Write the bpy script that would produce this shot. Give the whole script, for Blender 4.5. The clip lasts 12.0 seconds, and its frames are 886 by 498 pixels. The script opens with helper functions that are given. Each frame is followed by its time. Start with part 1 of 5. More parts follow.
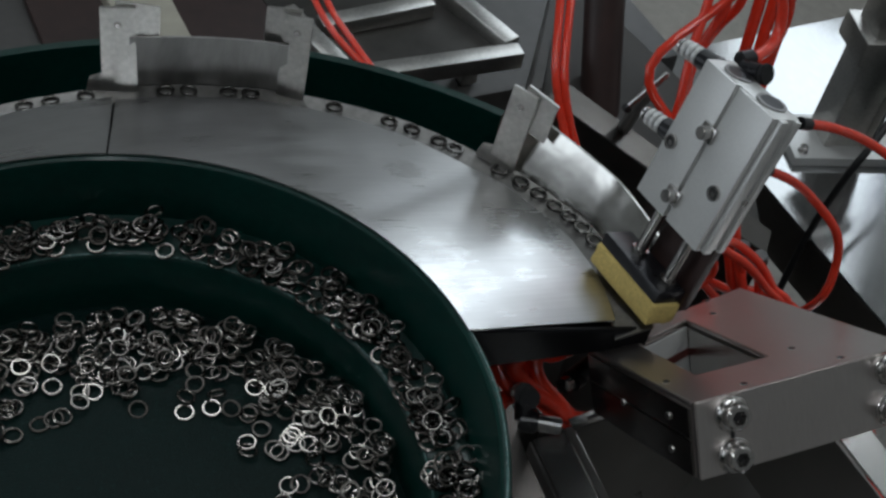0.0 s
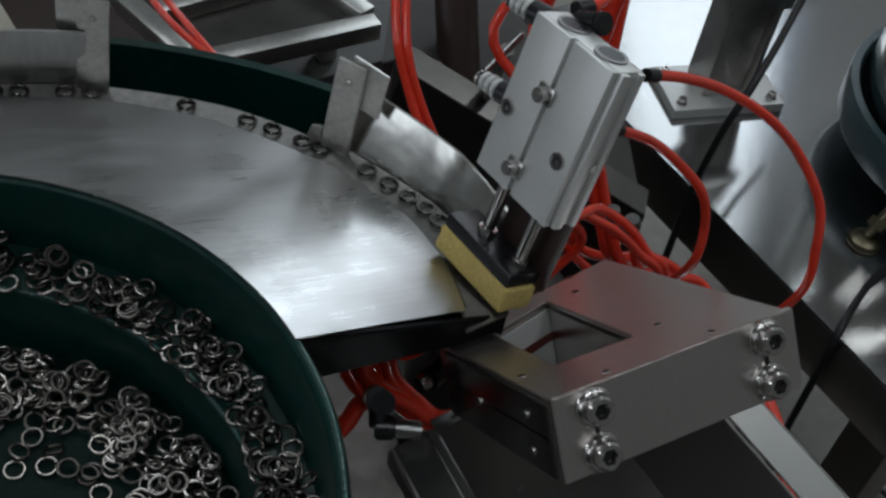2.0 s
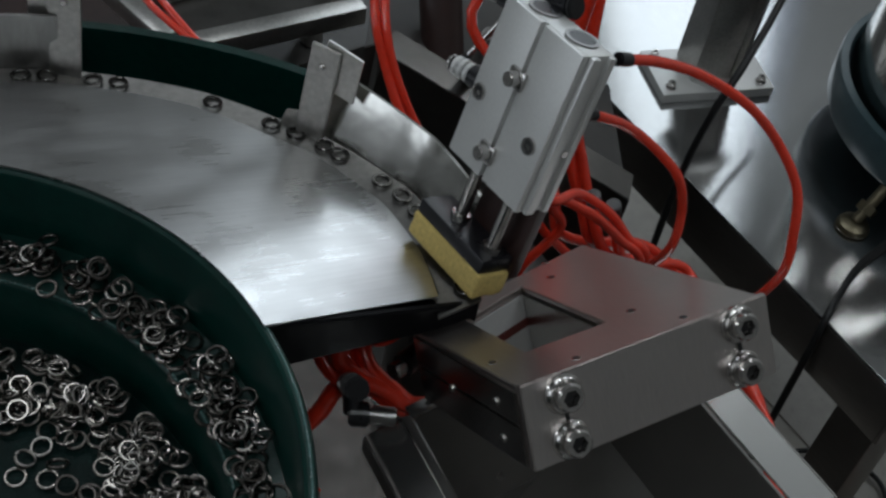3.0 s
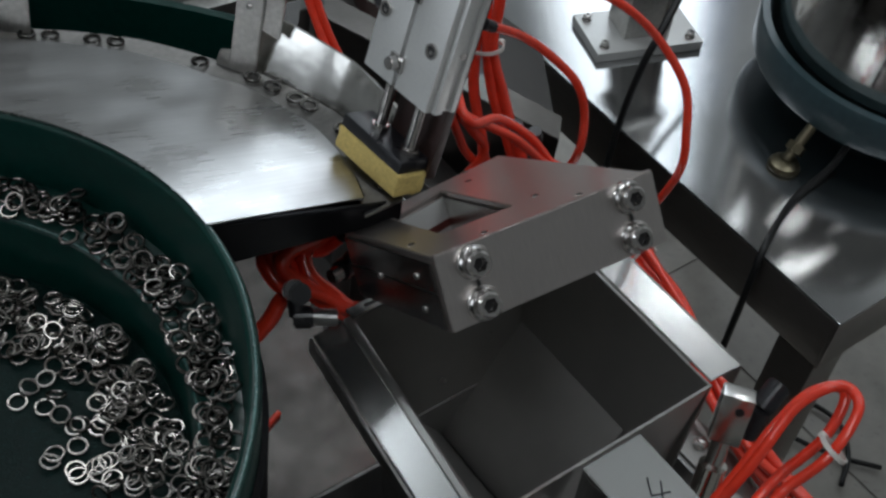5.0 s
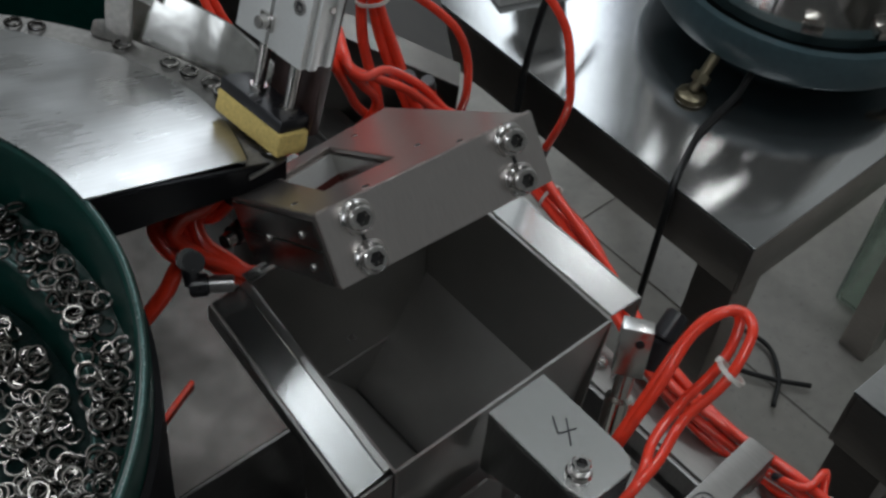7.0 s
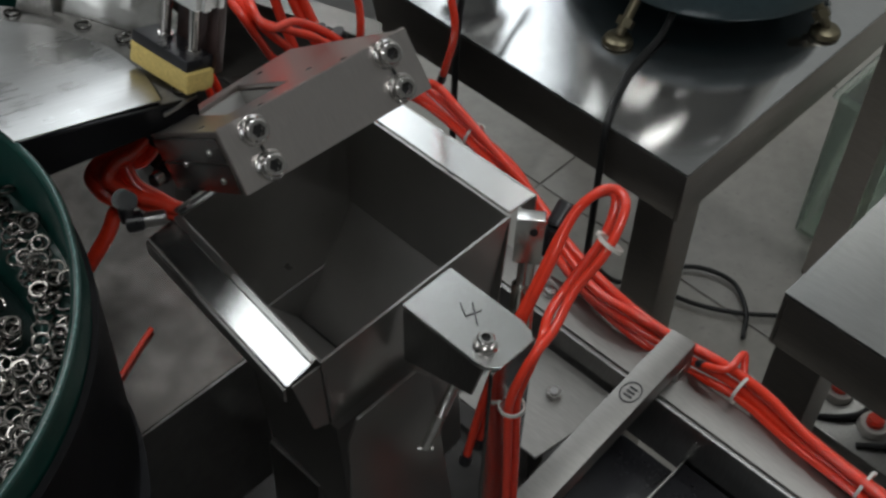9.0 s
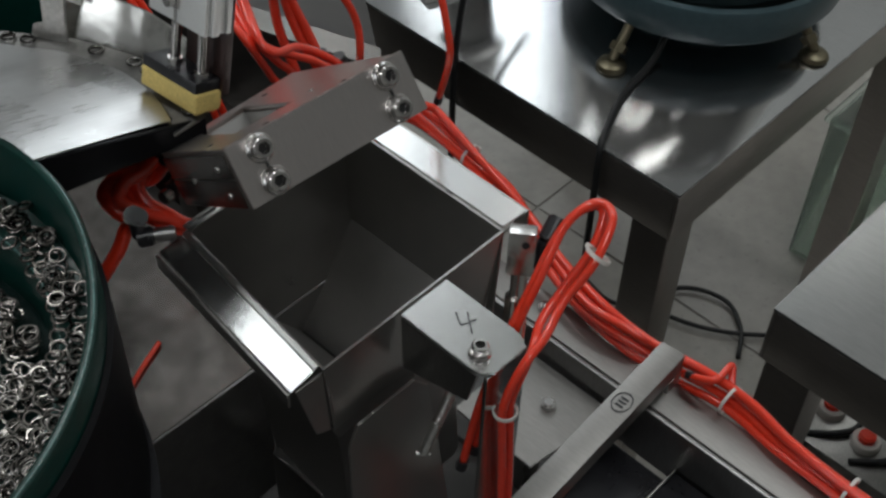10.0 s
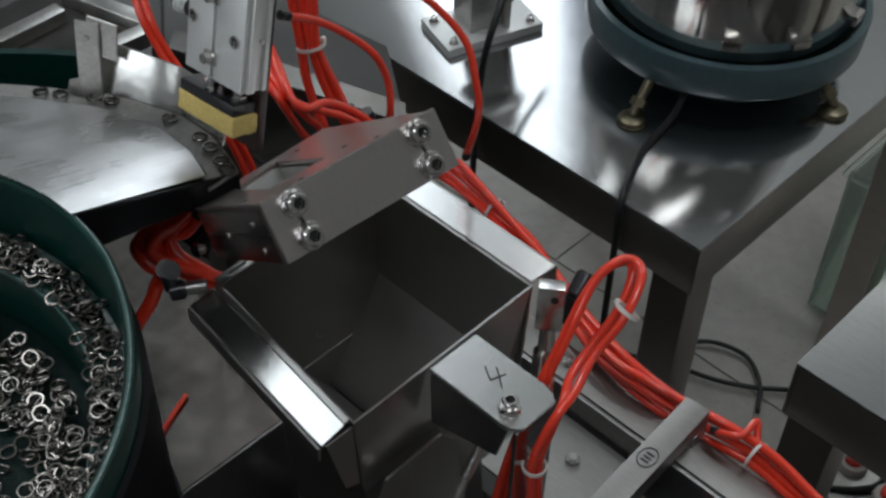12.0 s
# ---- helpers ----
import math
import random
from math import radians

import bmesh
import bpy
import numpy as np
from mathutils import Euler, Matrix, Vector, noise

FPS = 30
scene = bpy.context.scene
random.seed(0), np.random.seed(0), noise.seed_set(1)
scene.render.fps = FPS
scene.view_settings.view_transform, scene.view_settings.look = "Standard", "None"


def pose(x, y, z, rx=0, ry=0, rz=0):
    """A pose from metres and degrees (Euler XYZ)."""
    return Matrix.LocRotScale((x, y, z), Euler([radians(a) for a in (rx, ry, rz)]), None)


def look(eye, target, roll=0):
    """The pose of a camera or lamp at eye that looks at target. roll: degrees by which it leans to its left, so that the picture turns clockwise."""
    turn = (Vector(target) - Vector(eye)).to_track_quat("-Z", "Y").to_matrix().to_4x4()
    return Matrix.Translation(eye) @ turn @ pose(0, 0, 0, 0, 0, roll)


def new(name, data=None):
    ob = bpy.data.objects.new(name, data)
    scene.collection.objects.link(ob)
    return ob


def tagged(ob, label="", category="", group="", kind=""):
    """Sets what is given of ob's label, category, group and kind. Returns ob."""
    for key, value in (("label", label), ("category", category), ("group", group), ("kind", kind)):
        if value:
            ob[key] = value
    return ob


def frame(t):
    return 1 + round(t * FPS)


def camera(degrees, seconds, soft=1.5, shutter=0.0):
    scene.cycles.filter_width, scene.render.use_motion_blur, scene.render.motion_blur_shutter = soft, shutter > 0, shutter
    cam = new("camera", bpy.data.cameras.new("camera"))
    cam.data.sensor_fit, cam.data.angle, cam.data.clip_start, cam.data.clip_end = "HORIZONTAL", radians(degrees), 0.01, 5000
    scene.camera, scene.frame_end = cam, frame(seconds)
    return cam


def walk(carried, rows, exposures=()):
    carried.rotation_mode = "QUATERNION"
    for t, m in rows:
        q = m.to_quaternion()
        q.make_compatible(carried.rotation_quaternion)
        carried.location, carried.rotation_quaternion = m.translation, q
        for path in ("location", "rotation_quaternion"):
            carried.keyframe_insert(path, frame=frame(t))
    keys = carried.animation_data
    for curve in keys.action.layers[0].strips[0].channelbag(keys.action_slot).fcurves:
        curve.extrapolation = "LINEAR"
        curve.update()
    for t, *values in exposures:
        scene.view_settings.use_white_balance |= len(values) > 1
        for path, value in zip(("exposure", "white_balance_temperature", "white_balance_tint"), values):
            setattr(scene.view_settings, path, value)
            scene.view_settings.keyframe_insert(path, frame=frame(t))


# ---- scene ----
cam = camera(38.3, 12.0, soft=2.7)
PATH = [
    (0, (-0.267, -0.137, 1.59), (0.527, 0.998, 0.147), 12.4),
    (0.5, (-0.253, -0.128, 1.579), (0.575, 0.99, 0.142), 11.6),
    (1, (-0.234, -0.123, 1.569), (0.625, 0.968, 0.129), 11.3),
    (1.5, (-0.221, -0.121, 1.56), (0.671, 0.944, 0.121), 11.5),
    (2, (-0.213, -0.115, 1.556), (0.693, 0.925, 0.108), 11.8),
    (2.5, (-0.207, -0.115, 1.555), (0.701, 0.911, 0.099), 12.1),
    (3, (-0.203, -0.118, 1.555), (0.699, 0.904, 0.091), 12.0),
    (3.5, (-0.204, -0.137, 1.557), (0.697, 0.878, 0.087), 11.4),
    (5.5, (-0.23, -0.191, 1.571), (0.724, 0.802, 0.119), 8.6),
    (6, (-0.222, -0.191, 1.569), (0.746, 0.769, 0.106), 8.5),
    (6.5, (-0.216, -0.193, 1.568), (0.761, 0.736, 0.091), 8.5),
    (7, (-0.21, -0.199, 1.57), (0.774, 0.697, 0.077), 8.2),
    (7.5, (-0.206, -0.218, 1.573), (0.773, 0.657, 0.064), 7.1),
    (9.5, (-0.244, -0.298, 1.603), (0.75, 0.604, 0.12), 1.7),
    (10, (-0.251, -0.304, 1.612), (0.758, 0.609, 0.145), 2.1),
    (10.5, (-0.257, -0.305, 1.615), (0.765, 0.629, 0.171), 1.8),
    (11, (-0.262, -0.302, 1.616), (0.767, 0.646, 0.187), 1.6),
    (11.5, (-0.262, -0.3, 1.618), (0.773, 0.662, 0.202), 1.7),
    (12, (-0.259, -0.299, 1.617), (0.776, 0.669, 0.206), 1.7),
]
EXPOSURES = [(0.0, -0.40, 6250, 9), (2.5, -0.56, 6250, 9), (3.5, -0.47, 6250, 9), (5.5, 0.02, 6250, 10), (7.0, 0.04, 6350, 10), (9.5, 0.16, 6600, 10), (12.0, 0.10, 6350, 10)]
walk(cam, [(t, look(eye, target, roll)) for t, eye, target, roll in PATH], EXPOSURES)


# ---- world and light ----
world = bpy.data.worlds.new("world")
scene.world = world
world.use_nodes = True
wn = world.node_tree.nodes
wn["Background"].inputs[0].default_value = (0.75, 0.85, 1.0, 1)
wn["Background"].inputs[1].default_value = 0.6
scene.view_settings.exposure = 0.0


def area_lamp(name, eye, target, w, h, watts, colour):
    data = bpy.data.lights.new(name, "AREA")
    data.shape, data.size, data.size_y, data.energy, data.color = "RECTANGLE", w, h, watts, colour
    ob = new(name, data)
    ob.matrix_world = look(eye, target)
    return ob


# daylight through the two windows, and the tube lights hung below the ceiling
area_lamp("window_daylight", (2.26, 2.30, 2.95), (-2.0, 2.30, 2.95), 1.1, 2.9, 27, (0.90, 0.97, 1.0))
area_lamp("window_daylight", (-3.98, 1.60, 1.90), (0.0, 1.60, 1.90), 2.0, 1.5, 18, (0.92, 0.97, 1.0))
# unseen overhead lamp, added so the hopper's left flange mirrors something bright
area_lamp("flange_fill_lamp", (-0.92, 2.75, 4.93), (-0.92, 2.75, 0), 0.9, 1.1, 14, (0.90, 0.97, 1.0))
for _x, _y, _z in ((-0.7, -0.9, 3.6), (0.3, 1.7, 3.6), (-2.3, 0.1, 3.2), (1.3, -0.4, 3.6)):
    area_lamp("ceiling_tube_light", (_x, _y, _z), (_x, _y, 0), 0.25, 1.5, 13, (0.94, 0.99, 1.0))
# unseen small lamp, added for the glint on the table's corner
area_lamp("corner_glint_lamp", (2.24, 1.04, 2.32), (0.0, 0.6, 1.2), 0.05, 0.16, 3.0, (0.96, 0.99, 1.0))


# ---- materials ----
def material(name, colour, rough=0.5, metal=0.0, vary=0.25, scale=40.0, bump=0.1, bump_scale=None, stretch=(1, 1, 1), rough_vary=0.12, coat=0.0,
             speck=None, stain=None, object_random=0.0, spec=0.5):
    """A surface with variation at two scales: broad stains and fine grain, in colour, gloss and relief."""
    m = bpy.data.materials.new(name)
    m.use_nodes = True
    nt = m.node_tree
    n, l = nt.nodes, nt.links
    b = n["Principled BSDF"]
    b.inputs["Metallic"].default_value = metal
    b.inputs["Coat Weight"].default_value = coat
    b.inputs["Coat Roughness"].default_value = 0.12
    b.inputs["Specular IOR Level"].default_value = spec
    tc = n.new("ShaderNodeTexCoord")
    mp = n.new("ShaderNodeMapping")
    mp.inputs["Scale"].default_value = stretch
    l.new(tc.outputs["Object"], mp.inputs["Vector"])
    broad = n.new("ShaderNodeTexNoise")
    broad.inputs["Scale"].default_value, broad.inputs["Detail"].default_value = scale * 0.22, 4
    l.new(tc.outputs["Object"], broad.inputs["Vector"])
    fine = n.new("ShaderNodeTexNoise")
    fine.inputs["Scale"].default_value, fine.inputs["Detail"].default_value = scale * 4, 5
    l.new(mp.outputs["Vector"], fine.inputs["Vector"])
    mixed = n.new("ShaderNodeMath")
    mixed.operation = "MULTIPLY_ADD"
    mixed.inputs[1].default_value = 0.5
    half = n.new("ShaderNodeMath")
    half.operation = "MULTIPLY"
    half.inputs[1].default_value = 0.5
    l.new(fine.outputs["Fac"], half.inputs[0])
    l.new(broad.outputs["Fac"], mixed.inputs[0])
    l.new(half.outputs[0], mixed.inputs[2])
    ramp = n.new("ShaderNodeValToRGB")
    lo, hi = [tuple(c * (1 - vary) for c in colour), tuple(min(1, c * (1 + vary)) for c in colour)]
    if stain:
        lo = stain
    ramp.color_ramp.elements[0].position, ramp.color_ramp.elements[0].color = 0.34, (*lo, 1)
    ramp.color_ramp.elements[1].position, ramp.color_ramp.elements[1].color = 0.66, (*hi, 1)
    l.new(mixed.outputs[0], ramp.inputs[0])
    out = ramp.outputs[0]
    if speck:
        vor = n.new("ShaderNodeTexNoise")
        vor.inputs["Scale"].default_value, vor.inputs["Detail"].default_value = scale * 9, 2
        l.new(tc.outputs["Object"], vor.inputs["Vector"])
        sr = n.new("ShaderNodeValToRGB")
        sr.color_ramp.elements[0].position, sr.color_ramp.elements[1].position = 0.62, 0.72
        l.new(vor.outputs["Fac"], sr.inputs[0])
        mx = n.new("ShaderNodeMix")
        mx.data_type = "RGBA"
        l.new(sr.outputs[0], mx.inputs[0])
        l.new(out, mx.inputs[6])
        mx.inputs[7].default_value = (*speck, 1)
        out = mx.outputs[2]
    if object_random:
        info = n.new("ShaderNodeObjectInfo")
        hs = n.new("ShaderNodeHueSaturation")
        mr = n.new("ShaderNodeMapRange")
        mr.inputs[3].default_value, mr.inputs[4].default_value = 1 - object_random, 1 + object_random
        l.new(info.outputs["Random"], mr.inputs[0])
        l.new(mr.outputs[0], hs.inputs["Value"])
        l.new(out, hs.inputs["Color"])
        out = hs.outputs[0]
    l.new(out, b.inputs["Base Color"])
    rr = n.new("ShaderNodeMapRange")
    rr.inputs[3].default_value, rr.inputs[4].default_value = max(0.02, rough - rough_vary), min(1, rough + rough_vary)
    l.new(mixed.outputs[0], rr.inputs[0])
    l.new(rr.outputs[0], b.inputs["Roughness"])
    if bump:
        bp = n.new("ShaderNodeBump")
        bp.inputs["Strength"].default_value, bp.inputs["Distance"].default_value = bump, 0.0006
        if bump_scale:
            bn = n.new("ShaderNodeTexNoise")
            bn.inputs["Scale"].default_value, bn.inputs["Detail"].default_value = bump_scale, 3
            l.new(mp.outputs["Vector"], bn.inputs["Vector"])
            l.new(bn.outputs["Fac"], bp.inputs["Height"])
        else:
            l.new(fine.outputs["Fac"], bp.inputs["Height"])
        l.new(bp.outputs[0], b.inputs["Normal"])
    return m


def two_gloss(m, rough, share):
    """Adds a broad sheen to a polished metal, as fine brushing does."""
    n, l = m.node_tree.nodes, m.node_tree.links
    a = n["Principled BSDF"]
    b = n.new("ShaderNodeBsdfPrincipled")
    b.inputs["Metallic"].default_value, b.inputs["Roughness"].default_value = 1.0, rough
    l.new(a.inputs["Base Color"].links[0].from_socket, b.inputs["Base Color"])
    mix = n.new("ShaderNodeMixShader")
    mix.inputs[0].default_value = share
    l.new(a.outputs[0], mix.inputs[1])
    l.new(b.outputs[0], mix.inputs[2])
    l.new(mix.outputs[0], n["Material Output"].inputs["Surface"])
    return m


STEEL = material("brushed_steel", (0.58, 0.57, 0.55), 0.24, 1.0, 0.12, 30, 0.05, 260, (1, 40, 1), 0.07)
BRACKET = material("scuffed_bracket_steel", (0.50, 0.49, 0.47), 0.32, 1.0, 0.22, 90, 0.25, 120)
# hopper walls coloured darker for the dim inside, flanges lighter for their bright reflection
HOPPER_STEEL = material("darkened_satin_hopper_steel", (0.42, 0.41, 0.395), 0.29, 0.92, 0.06, 12, 0.02, 60, (1, 1, 1), 0.06)
FLANGE = material("brightened_flange_steel", (0.60, 0.60, 0.59), 0.19, 1.0, 0.10, 40, 0.06, 300, (30, 1, 1), 0.05)
two_gloss(FLANGE, 0.40, 0.25)
# part-diffuse steel, set to lift the brightness inside the chute
CHUTE_STEEL = material("lifted_chute_steel", (0.34, 0.33, 0.32), 0.40, 0.82, 0.08, 12, 0.03)
DULL_STEEL = material("dull_machine_steel", (0.26, 0.25, 0.24), 0.44, 1.0, 0.12, 20, 0.08, 160, (8, 1, 1), 0.08)
SIDE_STEEL = material("smooth_darkened_block_steel", (0.42, 0.40, 0.385), 0.17, 1.0, 0.15, 40, 0.08, 150, (1, 6, 1), 0.06)


def track_steel():
    """Hand-bent sheet: cloudy gloss, fine crossing scratches and faint dents."""
    m = bpy.data.materials.new("worn_track_steel")
    m.use_nodes = True
    n, l = m.node_tree.nodes, m.node_tree.links
    b = n["Principled BSDF"]
    b.inputs["Metallic"].default_value = 1.0
    tc = n.new("ShaderNodeTexCoord")

    def streaks(turn, scale, stretch, detail):
        mp = n.new("ShaderNodeMapping")
        mp.inputs["Rotation"].default_value, mp.inputs["Scale"].default_value = (0, 0, radians(turn)), (1, stretch, 1)
        l.new(tc.outputs["Object"], mp.inputs["Vector"])
        t = n.new("ShaderNodeTexNoise")
        t.inputs["Scale"].default_value, t.inputs["Detail"].default_value = scale, detail
        l.new(mp.outputs["Vector"], t.inputs["Vector"])
        return t.outputs["Fac"]

    def span(value, lo, hi):
        r = n.new("ShaderNodeMapRange")
        r.inputs[1].default_value, r.inputs[2].default_value, r.inputs[3].default_value, r.inputs[4].default_value = 0.34, 0.66, lo, hi
        l.new(value, r.inputs[0])
        return r.outputs[0]

    def product(a, c):
        x = n.new("ShaderNodeMath")
        x.operation = "MULTIPLY"
        l.new(a, x.inputs[0])
        l.new(c, x.inputs[1])
        return x.outputs[0]

    cloud, fine, cross = streaks(0, 24, 1, 3), streaks(38, 30, 22, 3), streaks(-52, 26, 26, 3)
    l.new(product(span(cloud, 0.24, 0.38), span(fine, 0.90, 1.12)), b.inputs["Roughness"])
    tone = product(span(cross, 0.515, 0.555), span(cloud, 1.06, 0.93))
    col = n.new("ShaderNodeCombineColor")
    for k in range(3):
        l.new(tone, col.inputs[k])
    l.new(col.outputs[0], b.inputs["Base Color"])
    low = n.new("ShaderNodeBump")
    low.inputs["Strength"].default_value, low.inputs["Distance"].default_value = 0.55, 0.0006
    l.new(streaks(20, 13, 1, 1), low.inputs["Height"])
    top = n.new("ShaderNodeBump")
    top.inputs["Strength"].default_value, top.inputs["Distance"].default_value = 0.045, 0.0002
    l.new(product(fine, cross), top.inputs["Height"])
    l.new(low.outputs[0], top.inputs["Normal"])
    l.new(top.outputs[0], b.inputs["Normal"])
    return m


SHEET = track_steel()
# darker than the sheet: the flat strip's dim reflection is in its colour
STRIP_STEEL = material("oily_dimmed_strip_steel", (0.22, 0.213, 0.205), 0.42, 1.0, 0.25, 80, 0.3, 90)
GUARD = material("bent_sheet_steel", (0.60, 0.59, 0.56), 0.22, 1.0, 0.12, 60, 1.0, 45, (1, 1, 1), 0.07)
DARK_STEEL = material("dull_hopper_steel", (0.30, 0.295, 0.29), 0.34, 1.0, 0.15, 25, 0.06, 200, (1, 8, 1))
TABLE_STEEL = material("table_steel", (0.45, 0.455, 0.46), 0.085, 1.0, 0.10, 14, 0.05, 240, (14, 1, 1), 0.03)
two_gloss(TABLE_STEEL, 0.36, 0.13)
BLOCK = material("machined_block_steel", (0.645, 0.60, 0.58), 0.31, 1.0, 0.09, 24, 0.07, 260, (30, 1.5, 1.5), 0.10)
CHROME = material("bolt_steel", (0.56, 0.54, 0.525), 0.20, 1.0, 0.08, 120, 0.05)
ALUMINIUM = material("anodised_aluminium", (0.70, 0.70, 0.69), 0.46, 0.6, 0.05, 200, 0.10)
RING = material("washer_steel", (0.235, 0.22, 0.205), 0.20, 1.0, 0.25, 200, 0.1, None, (1, 1, 1), 0.1, 0, None, None, 0.40)
GREEN = material("dark_green_bowl_coat", (0.0018, 0.027, 0.0215), 0.34, 0.0, 0.3, 60, 0.35, 900, (1, 1, 1), 0.1, 0.18, None, None, 0.0, 0.32)
# pale coat and whitish specks paint the edge highlights along with wear
WORN_GLINT_GREEN = material("worn_glinting_green_edge", (0.045, 0.115, 0.105), 0.24, 0.0, 0.5, 160, 0.6, 700, (1, 1, 1), 0.1, 0.4, (0.42, 0.47, 0.46))
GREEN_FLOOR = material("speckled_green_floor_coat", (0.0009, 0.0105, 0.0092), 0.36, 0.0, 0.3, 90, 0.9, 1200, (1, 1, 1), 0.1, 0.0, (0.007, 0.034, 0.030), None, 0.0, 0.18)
BLACK = material("black_rubber", (0.012, 0.012, 0.013), 0.5, 0.0, 0.3, 80, 0.2)
BLACK_PAINT = material("black_track_paint", (0.005, 0.005, 0.006), 0.45, 0.0, 0.3, 80, 0.1, None, (1, 1, 1), 0.1, 0.0, None, None, 0.0, 0.11)
OILY_RING = material("oily_washer_steel", (0.10, 0.097, 0.093), 0.20, 1.0, 0.25, 200, 0.1, None, (1, 1, 1), 0.1, 0, None, None, 0.35)
BLACK_PLASTIC = material("black_plastic", (0.014, 0.014, 0.017), 0.3, 0.0, 0.2, 80, 0.1)
RED = material("red_hose_plastic", (0.80, 0.045, 0.018), 0.22, 0.0, 0.12, 60, 0.03, None, (1, 1, 1), 0.05, 0.5)
SPONGE = material("yellow_sponge", (0.66, 0.50, 0.17), 0.95, 0.0, 0.18, 150, 1.0, 1400, (1, 1, 1), 0.03, 0, (0.40, 0.29, 0.08))
BLUE_GREY = material("blue_grey_enamel", (0.058, 0.098, 0.112), 0.35, 0.0, 0.15, 30, 0.1, None, (1, 1, 1), 0.08, 0.2)
POLISHED = material("polished_steel", (0.62, 0.60, 0.57), 0.07, 1.0, 0.1, 20, 0.05, 30)
# darker copy of the table steel; the low table's dimmer reflection is in its colour
LOW_STEEL = material("dimmed_table_steel", (0.22, 0.22, 0.215), 0.33, 1.0, 0.12, 14, 0.08, 240, (14, 1, 1), 0.08)
LEG_STEEL = material("table_frame_steel", (0.48, 0.45, 0.43), 0.34, 1.0, 0.15, 14, 0.08, 240, (1, 1, 14), 0.08)
YELLOW = material("yellow_tag_paint", (0.72, 0.58, 0.06), 0.5, 0.0, 0.1, 60, 0.05)
BRASS = material("brass_foot", (0.19, 0.168, 0.115), 0.36, 1.0, 0.2, 90, 0.2)
CLEAR_TIE = material("nylon_tie", (0.66, 0.62, 0.58), 0.35, 0.0, 0.05, 100, 0.05)
GREEN_PLASTIC = material("green_crate_plastic", (0.86, 0.93, 0.885), 0.18, 0.0, 0.06, 30, 0.1)
GREEN_PLASTIC.node_tree.nodes["Principled BSDF"].inputs["Transmission Weight"].default_value = 0.95
GREEN_PLASTIC.node_tree.nodes["Principled BSDF"].inputs["IOR"].default_value = 1.15
TILE = material("grey_floor_tile", (0.385, 0.365, 0.335), 0.42, 0.0, 0.12, 9, 0.1, None, (1, 1, 1), 0.1, 0, (0.33, 0.31, 0.285), (0.33, 0.31, 0.28), 0.06)
GROUT = material("grey_grout", (0.30, 0.285, 0.27), 0.9, 0.0, 0.2, 40, 0.3)
WALL = material("pale_grey_wall_paint", (0.40, 0.40, 0.39), 0.8, 0.0, 0.06, 6, 0.1)
# whiter than the other walls, so the unseen east wall brightens the table
WHITE_WALL = material("white_reflector_wall_paint", (0.76, 0.76, 0.74), 0.8, 0.0, 0.05, 6, 0.1)
BEIGE = material("beige_machine_paint", (0.36, 0.34, 0.28), 0.5, 0.0, 0.12, 18, 0.1)
# dark, uneven base colour paints the dim blotchy reflections of the tray
TRAY_STEEL = material("tray_steel_dim_reflections", (0.25, 0.23, 0.218), 0.22, 1.0, 0.3, 18, 1.0, 13, (1, 1, 1), 0.07)
# near-black base colour takes in the shade below and behind the machines
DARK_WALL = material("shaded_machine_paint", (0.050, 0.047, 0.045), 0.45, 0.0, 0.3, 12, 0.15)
HOUSING = material("folded_housing_steel", (0.11, 0.105, 0.10), 0.32, 1.0, 0.2, 14, 0.25, 18, (1, 1, 1), 0.08)
RUST_RED = material("dark_red_oxide_paint", (0.085, 0.014, 0.011), 0.45, 0.0, 0.3, 20, 0.1)
BROWN = material("dark_brown_machine_paint", (0.032, 0.016, 0.014), 0.45, 0.0, 0.3, 20, 0.1)
INK = material("black_marker_ink", (0.02, 0.02, 0.025), 0.6, 0.0, 0.1, 100, 0)
GLASS_FRAME = material("white_window_paint", (0.75, 0.75, 0.73), 0.4, 0.0, 0.05, 20, 0.05)


# ---- shapes ----
def smooth(bm, angle=40):
    for f in bm.faces:
        f.smooth = True
    for e in bm.edges:
        e.smooth = not (len(e.link_faces) == 2 and e.calc_face_angle(0) > radians(angle))
    return bm


def mesh_of(name, bm, mat):
    me = bpy.data.meshes.new(name)
    bm.to_mesh(me)
    bm.free()
    me.materials.append(mat)
    return me


def part(name, bm, mat, parent, label="", m=None):
    """One mesh object under a thing or a part."""
    ob = new(name, mesh_of(name, bm, mat))
    ob.parent = parent
    if m is not None:
        ob.matrix_basis = m
    if label:
        ob["label"] = label
    return ob


def thing(name, label, category, m=None, group="", kind=""):
    ob = new(name)
    ob.empty_display_size = 0.02
    if m is not None:
        ob.matrix_basis = m
    return tagged(ob, label, category, group, kind)


def single(name, bm, mat, label, category, m=None, group="", kind=""):
    ob = new(name, mesh_of(name, bm, mat))
    if m is not None:
        ob.matrix_basis = m
    return tagged(ob, label, category, group, kind)


def box(sx, sy, sz, at=(0, 0, 0), bevel=0.001, bm=None):
    own = bmesh.new()
    bmesh.ops.create_cube(own, size=1, matrix=Matrix.Translation(at) @ Matrix.Diagonal((sx, sy, sz, 1)))
    if bevel:
        bmesh.ops.bevel(own, geom=own.edges[:], offset=min(bevel, 0.45 * min(sx, sy, sz)), segments=2, affect="EDGES", profile=0.6)
    smooth(own)
    return merged(bm, own)


def merged(bm, own):
    if bm is None:
        return own
    me = bpy.data.meshes.new("t")
    own.to_mesh(me)
    own.free()
    bm.from_mesh(me)
    bpy.data.meshes.remove(me)
    return bm


